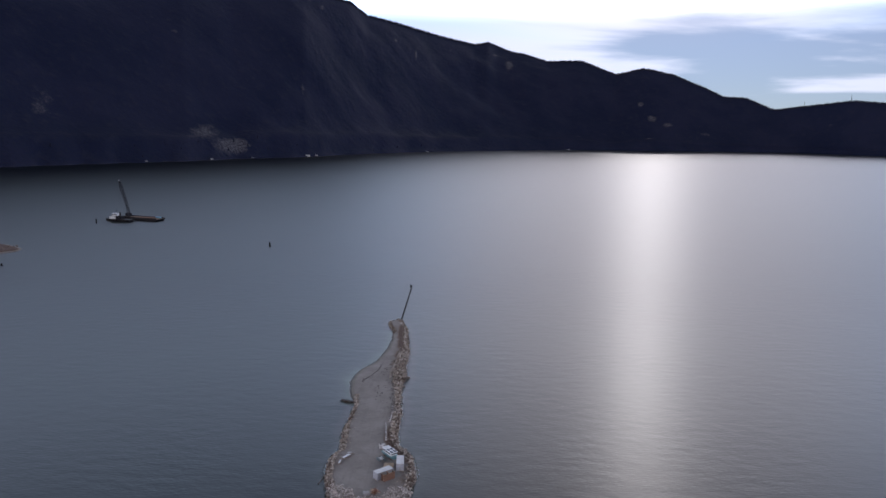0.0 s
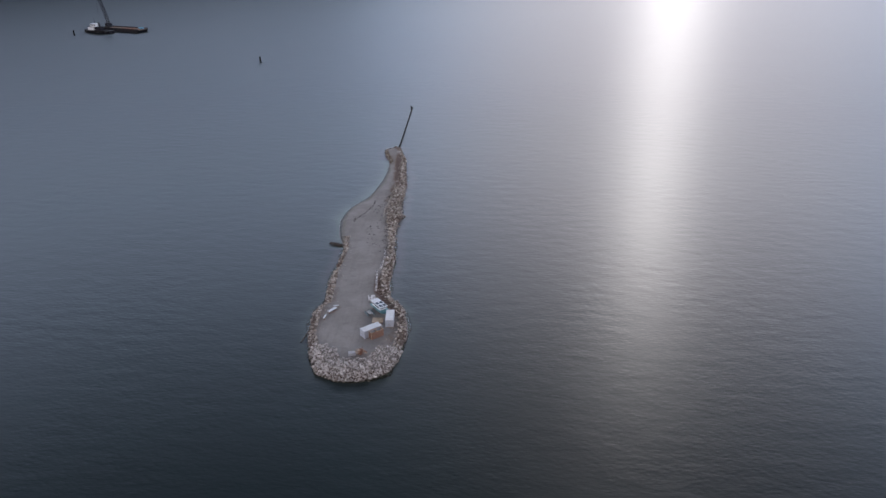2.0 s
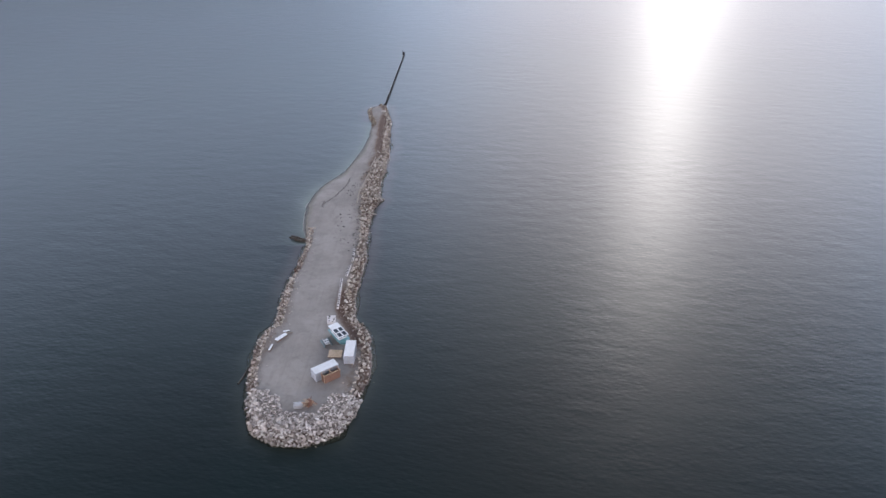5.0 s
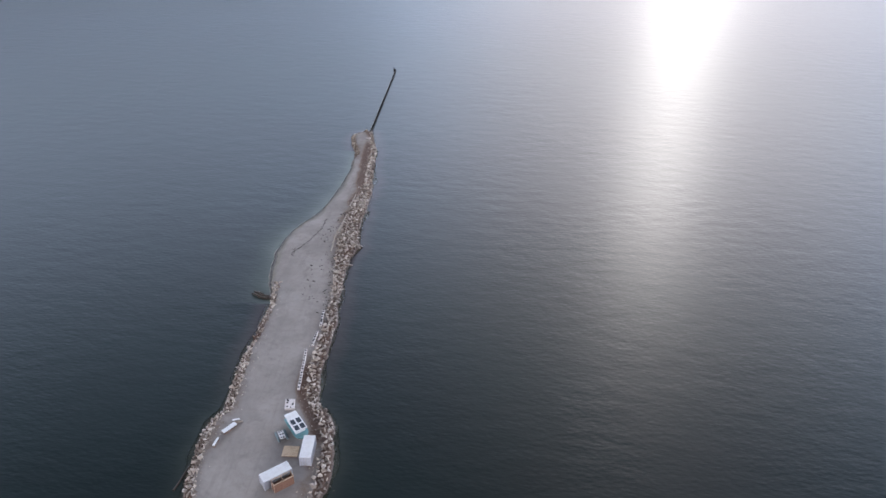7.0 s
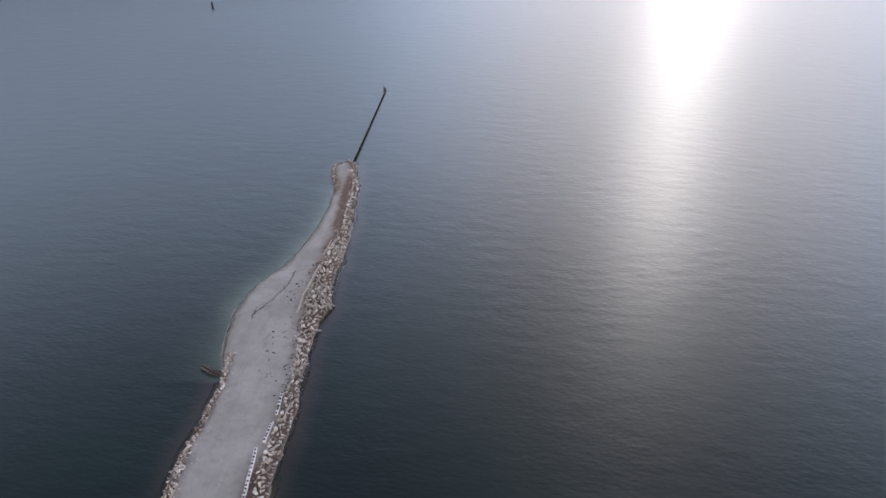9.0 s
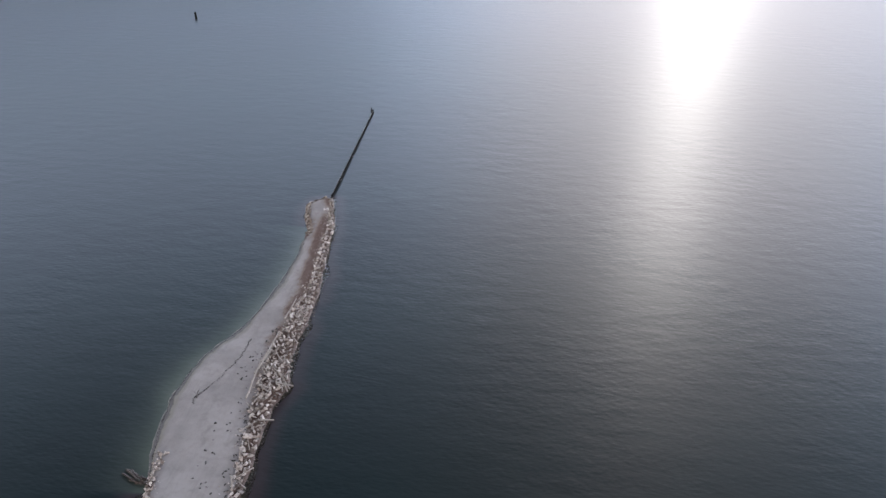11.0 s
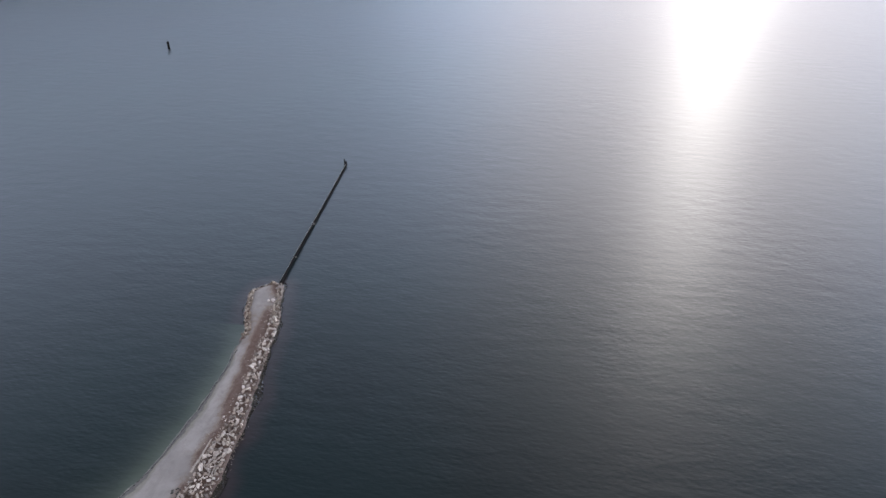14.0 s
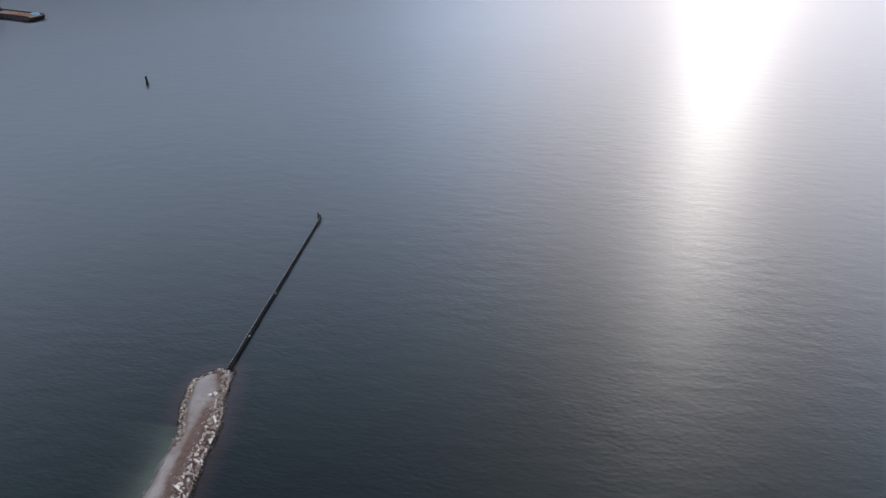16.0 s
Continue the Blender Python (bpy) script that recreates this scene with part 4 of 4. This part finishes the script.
def pile_wall():
    """A row of dark timber piles with a walkway beam, running out from the tip of the spit."""
    c = thing("pile_wall", "long row of dark timber piles running out into the sea", "pile wall", pose(-29.15, 382.6, 0))
    rng = random.Random(8)
    n, length = 88, 84.0
    ang = math.atan2(84.0, -0.65)
    dx, dy = math.cos(ang), math.sin(ang)
    for i in range(n):
        s = i * length / (n - 1)
        h = 1.1 - 0.3 * (s / length) + rng.uniform(-0.1, 0.1)
        bm = bmesh.new()
        ox = rng.uniform(-0.05, 0.05)
        rod(bm, (dx * s + ox, dy * s, -5.0), (dx * s + ox + rng.uniform(-0.06, 0.06), dy * s, h), 0.24, 0.2, 8)
        p = part("pile", bm, PILE, c)
        bm = bmesh.new()
        rod(bm, (dx * s + ox, dy * s, h - 0.02), (dx * s + ox, dy * s, h + 0.05), 0.15, 0.12, 8)
        part("pile_cap", bm, PILETOP, p, "weathered pale cap")
    m = 14
    for i in range(m):
        s0, s1 = i * length / m + 0.05, (i + 1) * length / m - 0.05
        hz = 0.6 - 0.25 * ((s0 + s1) / 2 / length)
        for off, z in ((0.3, hz), (0.3, hz - 0.85)):
            bm = bmesh.new()
            rod(bm, (dx * s0 + off, dy * s0, z), (dx * s1 + off, dy * s1, z), 0.13, 0.12, 6)
            part("waling", bm, PILE, c)
        part("sheeting", bx((0.16, s1 - s0, hz + 0.9), (dx * (s0 + s1) / 2 + 0.16, dy * (s0 + s1) / 2, (hz - 0.9) / 2), (0, 0, math.degrees(ang) - 90)), PILE, c)
    for i, s in enumerate((13, 34)):
        part("bracket", bx((0.5, 0.3, 0.18), (dx * s + 0.75, dy * s, 1.1), bevel=0.02), PILETOP, c)
    for k in range(3):
        bm = bmesh.new()
        rod(bm, (dx * length - 0.7 + 0.4 * k, dy * length + 0.6 * (k % 2), -5), (dx * length - 0.7 + 0.4 * k, dy * length + 0.4, 1.6 + 0.9 * (k == 0)), 0.24, 0.2, 8)
        part("end_pile", bm, PILE, c)
    return c


pile_wall()


def marker_pile(x, y, h, lean):
    c = thing("marker_pile", "dark leaning timber marker pile standing in the sea", "marker", pose(x, y, 0), "marker piles")
    for k in range(3):
        a = k * math.tau / 3
        bm = bmesh.new()
        rod(bm, (0.7 * math.cos(a), 0.7 * math.sin(a), -5.2), (0.25 * math.cos(a) + lean, 0.25 * math.sin(a), h + 0.4 * (k == 0)), 0.38, 0.3, 8)
        part("pile", bm, PILE, c)
    part("board", bx((0.9, 0.12, 0.9), (lean, -0.55, h - 0.6), bevel=0.02), PILE, c)
    return c


marker_pile(-171.8, 615.8, 4.2, -0.5)
marker_pile(-400, 738, 5.0, 0.2)

# ---- barge, crane and tug ----


def slab_hull(bm, L, W, z0, z1, rake):
    return loft(bm, [[(-L / 2 + rake * (1 - f), -W / 2, z), (L / 2 - rake * (1 - f), -W / 2, z), (L / 2 - rake * (1 - f), W / 2, z), (-L / 2 + rake * (1 - f), W / 2, z)] for f, z in ((0, z0), (0.55, z0 * 0.45 + z1 * 0.55), (1, z1))])


def crane_barge(m):
    c = thing("crane_barge", "black flat barge with rusty deck and tall lattice crane", "barge", m)
    part("hull", slab_hull(bmesh.new(), 50, 14, -1.5, 2.6, 3.0), HULL, c)
    part("deck", bx((48.5, 13.0, 0.12), (0, 0, 2.67)), DECK, c, "rusty brown deck")
    for sy in (-1, 1):
        part("bulwark", bx((49, 0.3, 1.0), (0, sy * 6.8, 3.1), bevel=0.03), HULL, c)
    for i in range(5):
        part("deck_timber", bx((7.0, 1.2, 0.7), (2 + i * 3.2, -2.0 + (i % 3) * 2.0, 3.1), (0, 0, 6 * i), 0.05), TIMBER, c)
    part("tarp_cover", bx((6.0, 3.2, 1.6), (19.0, 3.2, 3.5), (0, 0, 8), 0.3), TARP, c, "blue tarpaulin cover")
    for i in range(10):
        bm = bmesh.new()
        x = -22 + i * 4.8
        rod(bm, (x, -7.15, 0.2), (x, -7.15, 2.0), 0.4, 0.4, 8)
        part("tyre_fender", bm, BLACK, c)
    house = part("crane_house", bx((6.0, 4.2, 3.4), (-20.0, 0, 5.4), bevel=0.2), CRANE, c)
    part("operator_cab", bx((1.8, 1.8, 2.4), (-17.5, -2.8, 5.2), bevel=0.15), CRANE, house)
    part("cab_window", bx((1.3, 0.06, 1.0), (-17.5, -3.72, 5.7), bevel=0.02), DARKGLASS, house)
    for sy in (-1, 1):
        part("crawler_track", bx((7.2, 1.1, 1.3), (-20.0, sy * 2.4, 3.35), bevel=0.4), BLACK, c)
    # boom: four chords with lacing
    foot, tip = Vector((-18.5, 0, 6.0)), Vector((-34.5, 4.0, 43.5))
    ax = (tip - foot).normalized()
    u = ax.cross(Vector((0, 1, 0))).normalized()
    v = ax.cross(u)

    def chord(f, a, b):
        w = 1.15 * min(1.0, f * 5 + 0.25, (1 - f) * 5 + 0.3)
        return foot.lerp(tip, f) + u * w * a + v * w * b

    corners = ((1, 1), (1, -1), (-1, -1), (-1, 1))
    for a, b in corners:
        bm = bmesh.new()
        for i in range(6):
            rod(bm, chord(i / 6, a, b), chord((i + 1) / 6, a, b), 0.22, 0.22, 5)
        part("boom_chord", bm, CRANE, c)
    bm = bmesh.new()
    for i in range(22):
        for (a, b), (a2, b2) in zip(corners, corners[1:] + corners[:1]):
            rod(bm, chord(i / 22, a, b), chord((i + 1) / 22, a2, b2), 0.13, 0.13, 4)
    part("boom_lacing", bm, CRANE, c)
    part("boom_head", bx((1.3, 1.2, 1.8), tuple(tip), bevel=0.1), WHITE, c, "white painted boom head")
    bm = bmesh.new()
    rod(bm, (-22.5, 0.8, 7.0), (-23.0, 1.0, 16.0), 0.25, 0.2, 6)
    rod(bm, (-21.5, -0.8, 7.0), (-23.0, 1.0, 16.0), 0.2, 0.2, 6)
    part("gantry", bm, CRANE, c)
    for k in (-0.5, 0.5):
        bm = bmesh.new()
        rod(bm, (-23.0, 1.0 + k, 16.0), tuple(tip + Vector((0, k, 0))), 0.06, 0.06, 4)
        part("pendant_cable", bm, CRANE, c)
    bm = bmesh.new()
    rod(bm, tuple(tip), (-34.9, 4.2, 14.0), 0.06, 0.06, 4)
    part("hoist_cable", bm, CRANE, c)
    return c


def tugboat(m):
    c = thing("tugboat", "white-housed tugboat with a dark hull beside a barge", "boat", m)
    bm = bmesh.new()
    loft(bm, [boat_ring(i / 14, 24, 4.0, -1.4, 2.0) for i in range(15)])
    part("hull", bm, HULL, c)
    part("lower_deckhouse", bx((5.6, 5.2, 2.5), (4.0, 0, 3.3), bevel=0.2), WHITE, c)
    part("engine_casing", bx((5.4, 4.6, 2.3), (-1.6, 0, 3.2), bevel=0.2), CRANE, c, "black engine casing")
    part("boat_deck", bx((11.0, 5.4, 0.25), (1.0, 0, 4.7), bevel=0.05), CRANE, c, "black upper deck")
    wheel = part("wheelhouse", bx((5.0, 4.4, 2.4), (2.2, 0, 6.0), bevel=0.2), WHITE, c)
    for sy in (-1, 1):
        for i in range(3):
            part("window", bx((1.1, 0.08, 0.9), (0.7 + i * 1.5, sy * 2.2, 6.3), bevel=0.03), DARKGLASS, wheel)
    for i in range(3):
        part("front_window", bx((0.08, 1.1, 0.9), (4.7, -1.35 + i * 1.35, 6.3), bevel=0.03), DARKGLASS, wheel)
    bm = bmesh.new()
    rod(bm, (-1.8, 0, 4.6), (-1.8, 0, 8.2), 0.75, 0.65, 10)
    part("funnel", bm, BLACK, c)
    bm = bmesh.new()
    rod(bm, (1.5, 0, 7.0), (1.5, 0, 11.5), 0.12, 0.08, 6)
    rod(bm, (1.5, -1.1, 9.6), (1.5, 1.1, 9.6), 0.07, 0.07, 5)
    part("mast", bm, CRANE, c)
    for i in range(6):
        for sy in (-1, 1):
            bm = bmesh.new()
            rod(bm, (-9 + i * 3.2, sy * 4.05, 0.6), (-9 + i * 3.2, sy * 4.05, 1.8), 0.45, 0.45, 8)
            part("tyre_fender", bm, BLACK, c)
    return c


crane_barge(pose(-364.5, 774, 0, 0, 0, -16))
tugboat(pose(-386, 760, 0, 0, 0, 168) @ Matrix.Diagonal((1.4, 1.25, 1.25, 1)))


# ---- a second gravel spit off to the west ----
def far_spit():
    xs, ys = np.meshgrid(np.arange(-620, -340, 2.5), np.arange(490, 650, 2.5))
    u = (xs + 376) / -60.0
    mid = 566 - 6 * u
    half = 48 * np.sqrt(np.clip(u, 0, 4))
    d = np.where(u > 0, half - np.abs(ys - mid), -np.hypot(xs + 376, ys - 566)) + 2.0 * wavy(xs, ys, 31, 3, 0.12)
    z = np.clip(d * 0.22, -4, 1.8) + 0.15 * wavy(xs, ys, 33, 2, 0.3)
    ob = grid_mesh("far_spit_ground", xs, ys, z, GROUND, {"soil": 1.35 * step01(d, 2.0, 6.0)})
    tagged(ob, "low brown gravel spit reaching into the sea", "ground", kind="structure")


far_spit()
marker_pile(-349, 505, 2.0, 0.3)


# ---- houses and jetties along the far shore ----
def shore_building(az, s, size, mat, label):
    x, y, z = (float(v[0]) for v in mountain_arrays(np.array([az]), np.array([s])))
    c = thing("shore_building", label, "building", pose(x, y, max(z, 0.0) - 0.5, 0, 0, -az), "buildings on the far shore")
    L, W, H = size
    L, W, H = L * 0.6, W * 0.6, H * 0.7
    part("wall", bx((L, W, H), (0, 0, H / 2)), mat, c)
    bm = bmesh.new()
    loft(bm, [[(x0, -W / 2 - 0.5, H), (x0, W / 2 + 0.5, H), (x0, 0, H + W * 0.22)] for x0 in (-L / 2 - 0.5, L / 2 + 0.5)])
    part("roof", bm, STEEL, c)
    for i in range(max(2, int(L / 6))):
        part("window", bx((2.4, 0.2, 1.5), (-L / 2 + (i + 0.5) * L / max(2, int(L / 6)), -W / 2, H * 0.55)), DARKGLASS, c)


for az, s, size in ((-12.9, 0.012, (26, 12, 7)), (-12.2, 0.012, (18, 10, 5)), (-20.3, 0.012, (14, 9, 5)), (-17.2, 0.01, (12, 8, 5)), (-25.0, 0.012, (10, 8, 4)), (-3.2, 0.01, (20, 10, 5)), (8.3, 0.01, (22, 10, 6))):
    shore_building(az, s, size, WHITE, "small white building at the foot of the far slope")


def lattice_mast(az, h):
    x, y, z = (float(v[0]) for v in mountain_arrays(np.array([az]), np.array([1.0])))
    c = thing("lattice_mast", "thin grey lattice mast standing on the far ridge", "mast", pose(x, y, z - 2), "masts on the ridge")
    for k in range(4):
        a = math.tau * (k + 0.5) / 4
        bm = bmesh.new()
        rod(bm, (2.2 * math.cos(a), 2.2 * math.sin(a), 0), (0.4 * math.cos(a), 0.4 * math.sin(a), h), 0.4, 0.25, 4)
        part("leg", bm, CRANE, c)
    for i in range(4):
        z = h * (0.3 + 0.2 * i)
        part("brace", bx((3.4 - 0.6 * i, 3.4 - 0.6 * i, 0.4), (0, 0, z)), CRANE, c)


lattice_mast(28.1, 42)
lattice_mast(25.2, 30)


# ---- weed, stones and rock banks ----
def scattered(name, spots, mat, label, category, shapes, parent=None):
    """Joined small pieces: spots are (x, y, z, size, turn); shapes are vertex and face arrays."""
    verts, faces, base = [], [], 0
    for k, (x, y, z, s, a) in enumerate(spots):
        v, f = shapes[k % len(shapes)]
        ca, sa = math.cos(a), math.sin(a)
        w = np.stack([(v[:, 0] * ca - v[:, 1] * sa) * s + x, (v[:, 0] * sa + v[:, 1] * ca) * s + y, v[:, 2] * s + z], -1)
        verts.append(w)
        faces += (np.array(f) + base).tolist()
        base += len(v)
    me = bpy.data.meshes.new(name)
    me.from_pydata(np.concatenate(verts).tolist(), [], faces)
    me.materials.append(mat)
    ob = new(name, me)
    ob.parent = parent
    return tagged(ob, label, "" if parent else category, kind="stuff")


def boulder_shape(seed):
    """An angular broken block: the hull of few random points, turned any way up."""
    rng = random.Random(seed)
    bm = bmesh.new()
    sx, sy, sz = rng.uniform(0.85, 1.3), rng.uniform(0.7, 1.0), rng.uniform(0.5, 0.8)
    turn = Euler([rng.uniform(-0.5, 0.5), rng.uniform(-0.5, 0.5), rng.uniform(0, 6)]).to_matrix()
    for i in range(9):
        p = Vector([rng.uniform(-1, 1) for _ in range(3)]).normalized() * rng.uniform(0.40, 0.64)
        bm.verts.new(turn @ Vector((p.x * sx, p.y * sy, p.z * sz)))
    bmesh.ops.convex_hull(bm, input=bm.verts[:])
    loose = [v for v in bm.verts if not v.link_faces]
    bmesh.ops.delete(bm, geom=loose, context="VERTS")
    bmesh.ops.triangulate(bm, faces=bm.faces[:])
    bm.verts.index_update()
    v = np.array([w.co[:] for w in bm.verts])
    f = [[w.index for w in fc.verts] for fc in bm.faces]
    bm.free()
    return v, f


SHAPES = [boulder_shape(100 + i) for i in range(26)]


def shape_mesh(v, f, mat):
    me = bpy.data.meshes.new("boulder")
    me.from_pydata(v.tolist(), [], f)
    me.materials.append(mat)
    return me


def rock_bank(name, label, spots, mat):
    """A bank of boulders: the 290 largest as single stones, the others joined."""
    c = thing(name, label, "rock bank", kind="structure")
    meshes = [shape_mesh(v, f, mat) for v, f in SHAPES]
    spots = sorted(spots, key=lambda p: -p[3])
    singles, rest = spots[:290], spots[290:]
    rng = random.Random(len(spots))
    for k, (x, y, z, s, a) in enumerate(singles):
        ob = new("boulder", meshes[k % len(meshes)])
        ob.matrix_basis = pose(x, y, z, rng.uniform(-22, 22), rng.uniform(-22, 22), math.degrees(a)) @ Matrix.Diagonal((s * rng.uniform(0.85, 1.25), s * rng.uniform(0.75, 1.05), s * rng.uniform(0.8, 1.2), 1))
        ob.parent = c
    if rest:
        scattered("boulder_rest", rest, mat, "", "", SHAPES, c)
    return c


def bank_spots(seed, count, place, smin, smax, heap=0.25, drop=0.55, gap=0.27):
    """Boulder places from a function of the random source that gives x, y; big ones first, kept apart."""
    rng = random.Random(seed)
    out, cells = [], {}
    tries = 0
    while len(out) < count and tries < count * 20:
        tries += 1
        x, y = place(rng)
        f = min(1.0, len(out) / count)
        s = smax - (smax - smin) * f**drop * rng.uniform(0.8, 1.0)
        key = (int(x // 2), int(y // 2))
        close = [o for i in (-1, 0, 1) for j in (-1, 0, 1) for o in cells.get((key[0] + i, key[1] + j), ())]
        if any((o[0] - x) ** 2 + (o[1] - y) ** 2 < (gap * (o[3] + s)) ** 2 for o in close):
            continue
        o = (x, y, 0.0, s, rng.uniform(0, math.tau))
        out.append(o)
        cells.setdefault(key, []).append(o)
    xs, ys = np.array([o[0] for o in out]), np.array([o[1] for o in out])
    zs = land_height(xs, ys)
    return [(x, y, max(float(z), -0.35) + s * rng.uniform(0.12, 0.12 + heap), s, a) for (x, y, _, s, a), z in zip(out, zs)]


def left_place(rng):
    y = rng.uniform(193, 261)
    w = 2.5 if y < 236 else 1.8
    return along(LEFT, y) + rng.uniform(0.15, w), y


def corner_place(rng):
    """The bank's last stones trail off over the beach."""
    f = rng.random() ** 1.4
    return -36.3 - 1.0 * f + rng.gauss(0, 0.55), 260.0 + 7.6 * f


def right_place(rng):
    """Heaped unevenly, with bare earth between the heaps."""
    while True:
        y = rng.uniform(191, 366)
        a, b = along(RIGHT, y) - 0.15, along(BANK, y)
        x = b + (a - b) * rng.uniform(-0.03, 1.0)
        if noise.noise((x * 0.42, y * 0.30, 9.0)) > -0.18 or rng.random() < 0.35:
            return x, y


def front_place(rng):
    while True:
        x, y = rng.uniform(-34, -7), rng.uniform(176.5, 196)
        d = float(shore_distance(np.array([x]), np.array([y]))[0])
        notch = 185.0 + 5.0 * step01(abs(x + 20.8), 3.4, 6.0)
        if d > -0.6 and y < notch + (1.5 if x > -15 or x < -29 else 0.0) and (d < 6.5 or y < notch):
            return x, y


def tip_place(rng):
    y = rng.uniform(357, 382.2)
    if rng.random() < 0.5:
        y = rng.uniform(362, 381)
        return along(BANK, y) + (along(RIGHT, y) - along(BANK, y)) * rng.uniform(-0.1, 1.0), y
    if y > 379.6:
        return rng.uniform(along(LEFT, y), along(RIGHT, y)), y
    return along(LEFT, y) + rng.uniform(0.0, 1.4), y


rock_bank("rock_bank_west", "bank of pale and brown angular boulders along the gravel", bank_spots(1, 640, left_place, 0.22, 1.6, 0.35, 0.34, 0.34) + bank_spots(8, 60, corner_place, 0.25, 1.0, 0.3, 0.5), ROCK_TAN)
rock_bank("rock_bank_east", "long bank of tan angular boulders and driftwood", bank_spots(2, 1750, right_place, 0.26, 2.05, 0.4, 0.27, 0.36), ROCK_TAN)


def front_low(rng):
    """The coarse blocks along the water's edge of the mound."""
    while True:
        x, y = front_place(rng)
        if y < 182.6 + 0.9 * noise.noise((x * 0.3, 0.0, 5.0)) or float(shore_distance(np.array([x]), np.array([y]))[0]) < 1.6:
            return x, y


rock_bank("rock_bank_south", "mound of pale grey broken rock at the spit's end", bank_spots(3, 800, front_low, 0.35, 1.6, 0.7, 0.4) + bank_spots(4, 2600, front_place, 0.2, 0.85, 1.3, 0.4), ROCK_PALE)
for x, y, s in ((-28.4, 378.6, 2.0), (-27.8, 372.4, 1.8), (-28.6, 371.3, 1.3)):
    b = new("pale_boulder", shape_mesh(*SHAPES[int(x * -10) % 26], ROCK_PALE))
    b.matrix_basis = at_ground(x, y, x * 90, 0.45) @ Matrix.Diagonal((s, s, s, 1))
    tagged(b, "large whitish boulder on the rock bank by the spit's tip", "boulder", "pale boulders")
rock_bank("rock_bank_north", "ring of small boulders round the tip of the spit", bank_spots(6, 520, tip_place, 0.26, 1.5, 0.3, 0.35), ROCK_BROWN)


def sprinkle(seed, n, place, lo, hi):
    rng = random.Random(seed)
    pts = [place(rng) for _ in range(n)]
    z = land_height(np.array([p[0] for p in pts]), np.array([p[1] for p in pts]))
    return [(x, y, float(h) + 0.02, rng.uniform(lo, hi), rng.uniform(0, math.tau)) for (x, y), h in zip(pts, z)]


def fringe_place(rng):
    """Fallen stones that run out under water at the foot of the banks."""
    if rng.random() < 0.3:
        a = rng.uniform(math.pi, math.tau)
        r = 0.98 + abs(rng.gauss(0, 0.07))
        return -21.0 + 12.3 * r * math.cos(a), 187.5 + 10.2 * r * math.sin(a)
    y = rng.choice((rng.uniform(190, 384), rng.uniform(262, 384)))
    reach = 0.55 + 0.45 * noise.noise((0.0, y * 0.09, 7.0)) + 0.5 * (y > 330)
    return along(RIGHT, y) + 0.2 + abs(rng.gauss(0, 0.9)) * reach, y


def fringe_spots(seed, n):
    rng = random.Random(seed)
    out = []
    for _ in range(n):
        x, y = fringe_place(rng)
        s = rng.uniform(0.3, 1.1)
        out.append((x, y, min(ground_z(x, y) + 0.2 * s, -0.28 * s - 0.04), s, rng.uniform(0, math.tau)))
    return out


scattered("far_spit_stones", [(x, y, 1.3 + r.uniform(-0.5, 0.5), r.uniform(1.0, 3.2), r.uniform(0, 6.2)) for r in [random.Random(52)] for x, y in [(-388 - abs(r.gauss(0, 22)), 563 + r.gauss(0, 11)) for _ in range(150)]], ROCK_DARK, "brown boulders strewn over the far gravel spit", "stones", SHAPES)
scattered("submerged_stones", fringe_spots(31, 1500), ROCK_TAN, "brown fallen stones under the water along the banks", "stones", SHAPES)

WRACK = [(283.5, -36.6), (289.0, -33.7), (297.3, -31.2), (304.1, -31.0)]


def wrack_place(rng):
    y = rng.uniform(281.0, 305)
    return along(WRACK, y) + rng.gauss(0, 0.14) + 0.5 * noise.noise((0.0, y * 0.45, 3.0)) + 0.35 * noise.noise((5.0, y * 1.3, 3.0)), y


def tide_place(rng):
    y = rng.uniform(262, 352)
    return along(LEFT, y) + 0.45 + rng.gauss(0, 0.10) + 0.3 * noise.noise((2.0, y * 0.3, 1.0)), y


scattered("seaweed_line", sprinkle(9, 280, wrack_place, 0.08, 0.30), WEED, "dark line of dried seaweed washed onto the beach", "seaweed", SHAPES)
scattered("tide_line", sprinkle(10, 1000, tide_place, 0.09, 0.28), WEED, "thin dark line of weed along the water's edge", "seaweed", SHAPES)
scattered("dark_stones", sprinkle(11, 26, lambda r: (r.gauss(-26.2, 1.6), r.uniform(258, 292)), 0.4, 0.75) + sprinkle(15, 34, lambda r: (-25.6 - 0.16 * (309 - (y := r.uniform(289, 309.5))) + r.gauss(0, 1.2), y), 0.35, 0.8) + sprinkle(12, 60, lambda r: (along(BANK, y := r.uniform(252, 282)) - abs(r.gauss(0, 1.3)), y), 0.3, 0.7), WEED, "scattered dark stones on the pale gravel", "stones", SHAPES)
scattered("gravel_stones", sprinkle(13, 520, lambda r: (along(BANK, y := r.uniform(192, 375)) - abs(r.gauss(0, 1.0)), y), 0.15, 0.5) + sprinkle(14, 200, lambda r: (along(LEFT, y := r.uniform(192, 260)) + 2.6 + r.gauss(0, 0.9), y), 0.12, 0.4), ROCK_TAN, "small loose stones strewn over the gravel", "stones", SHAPES)
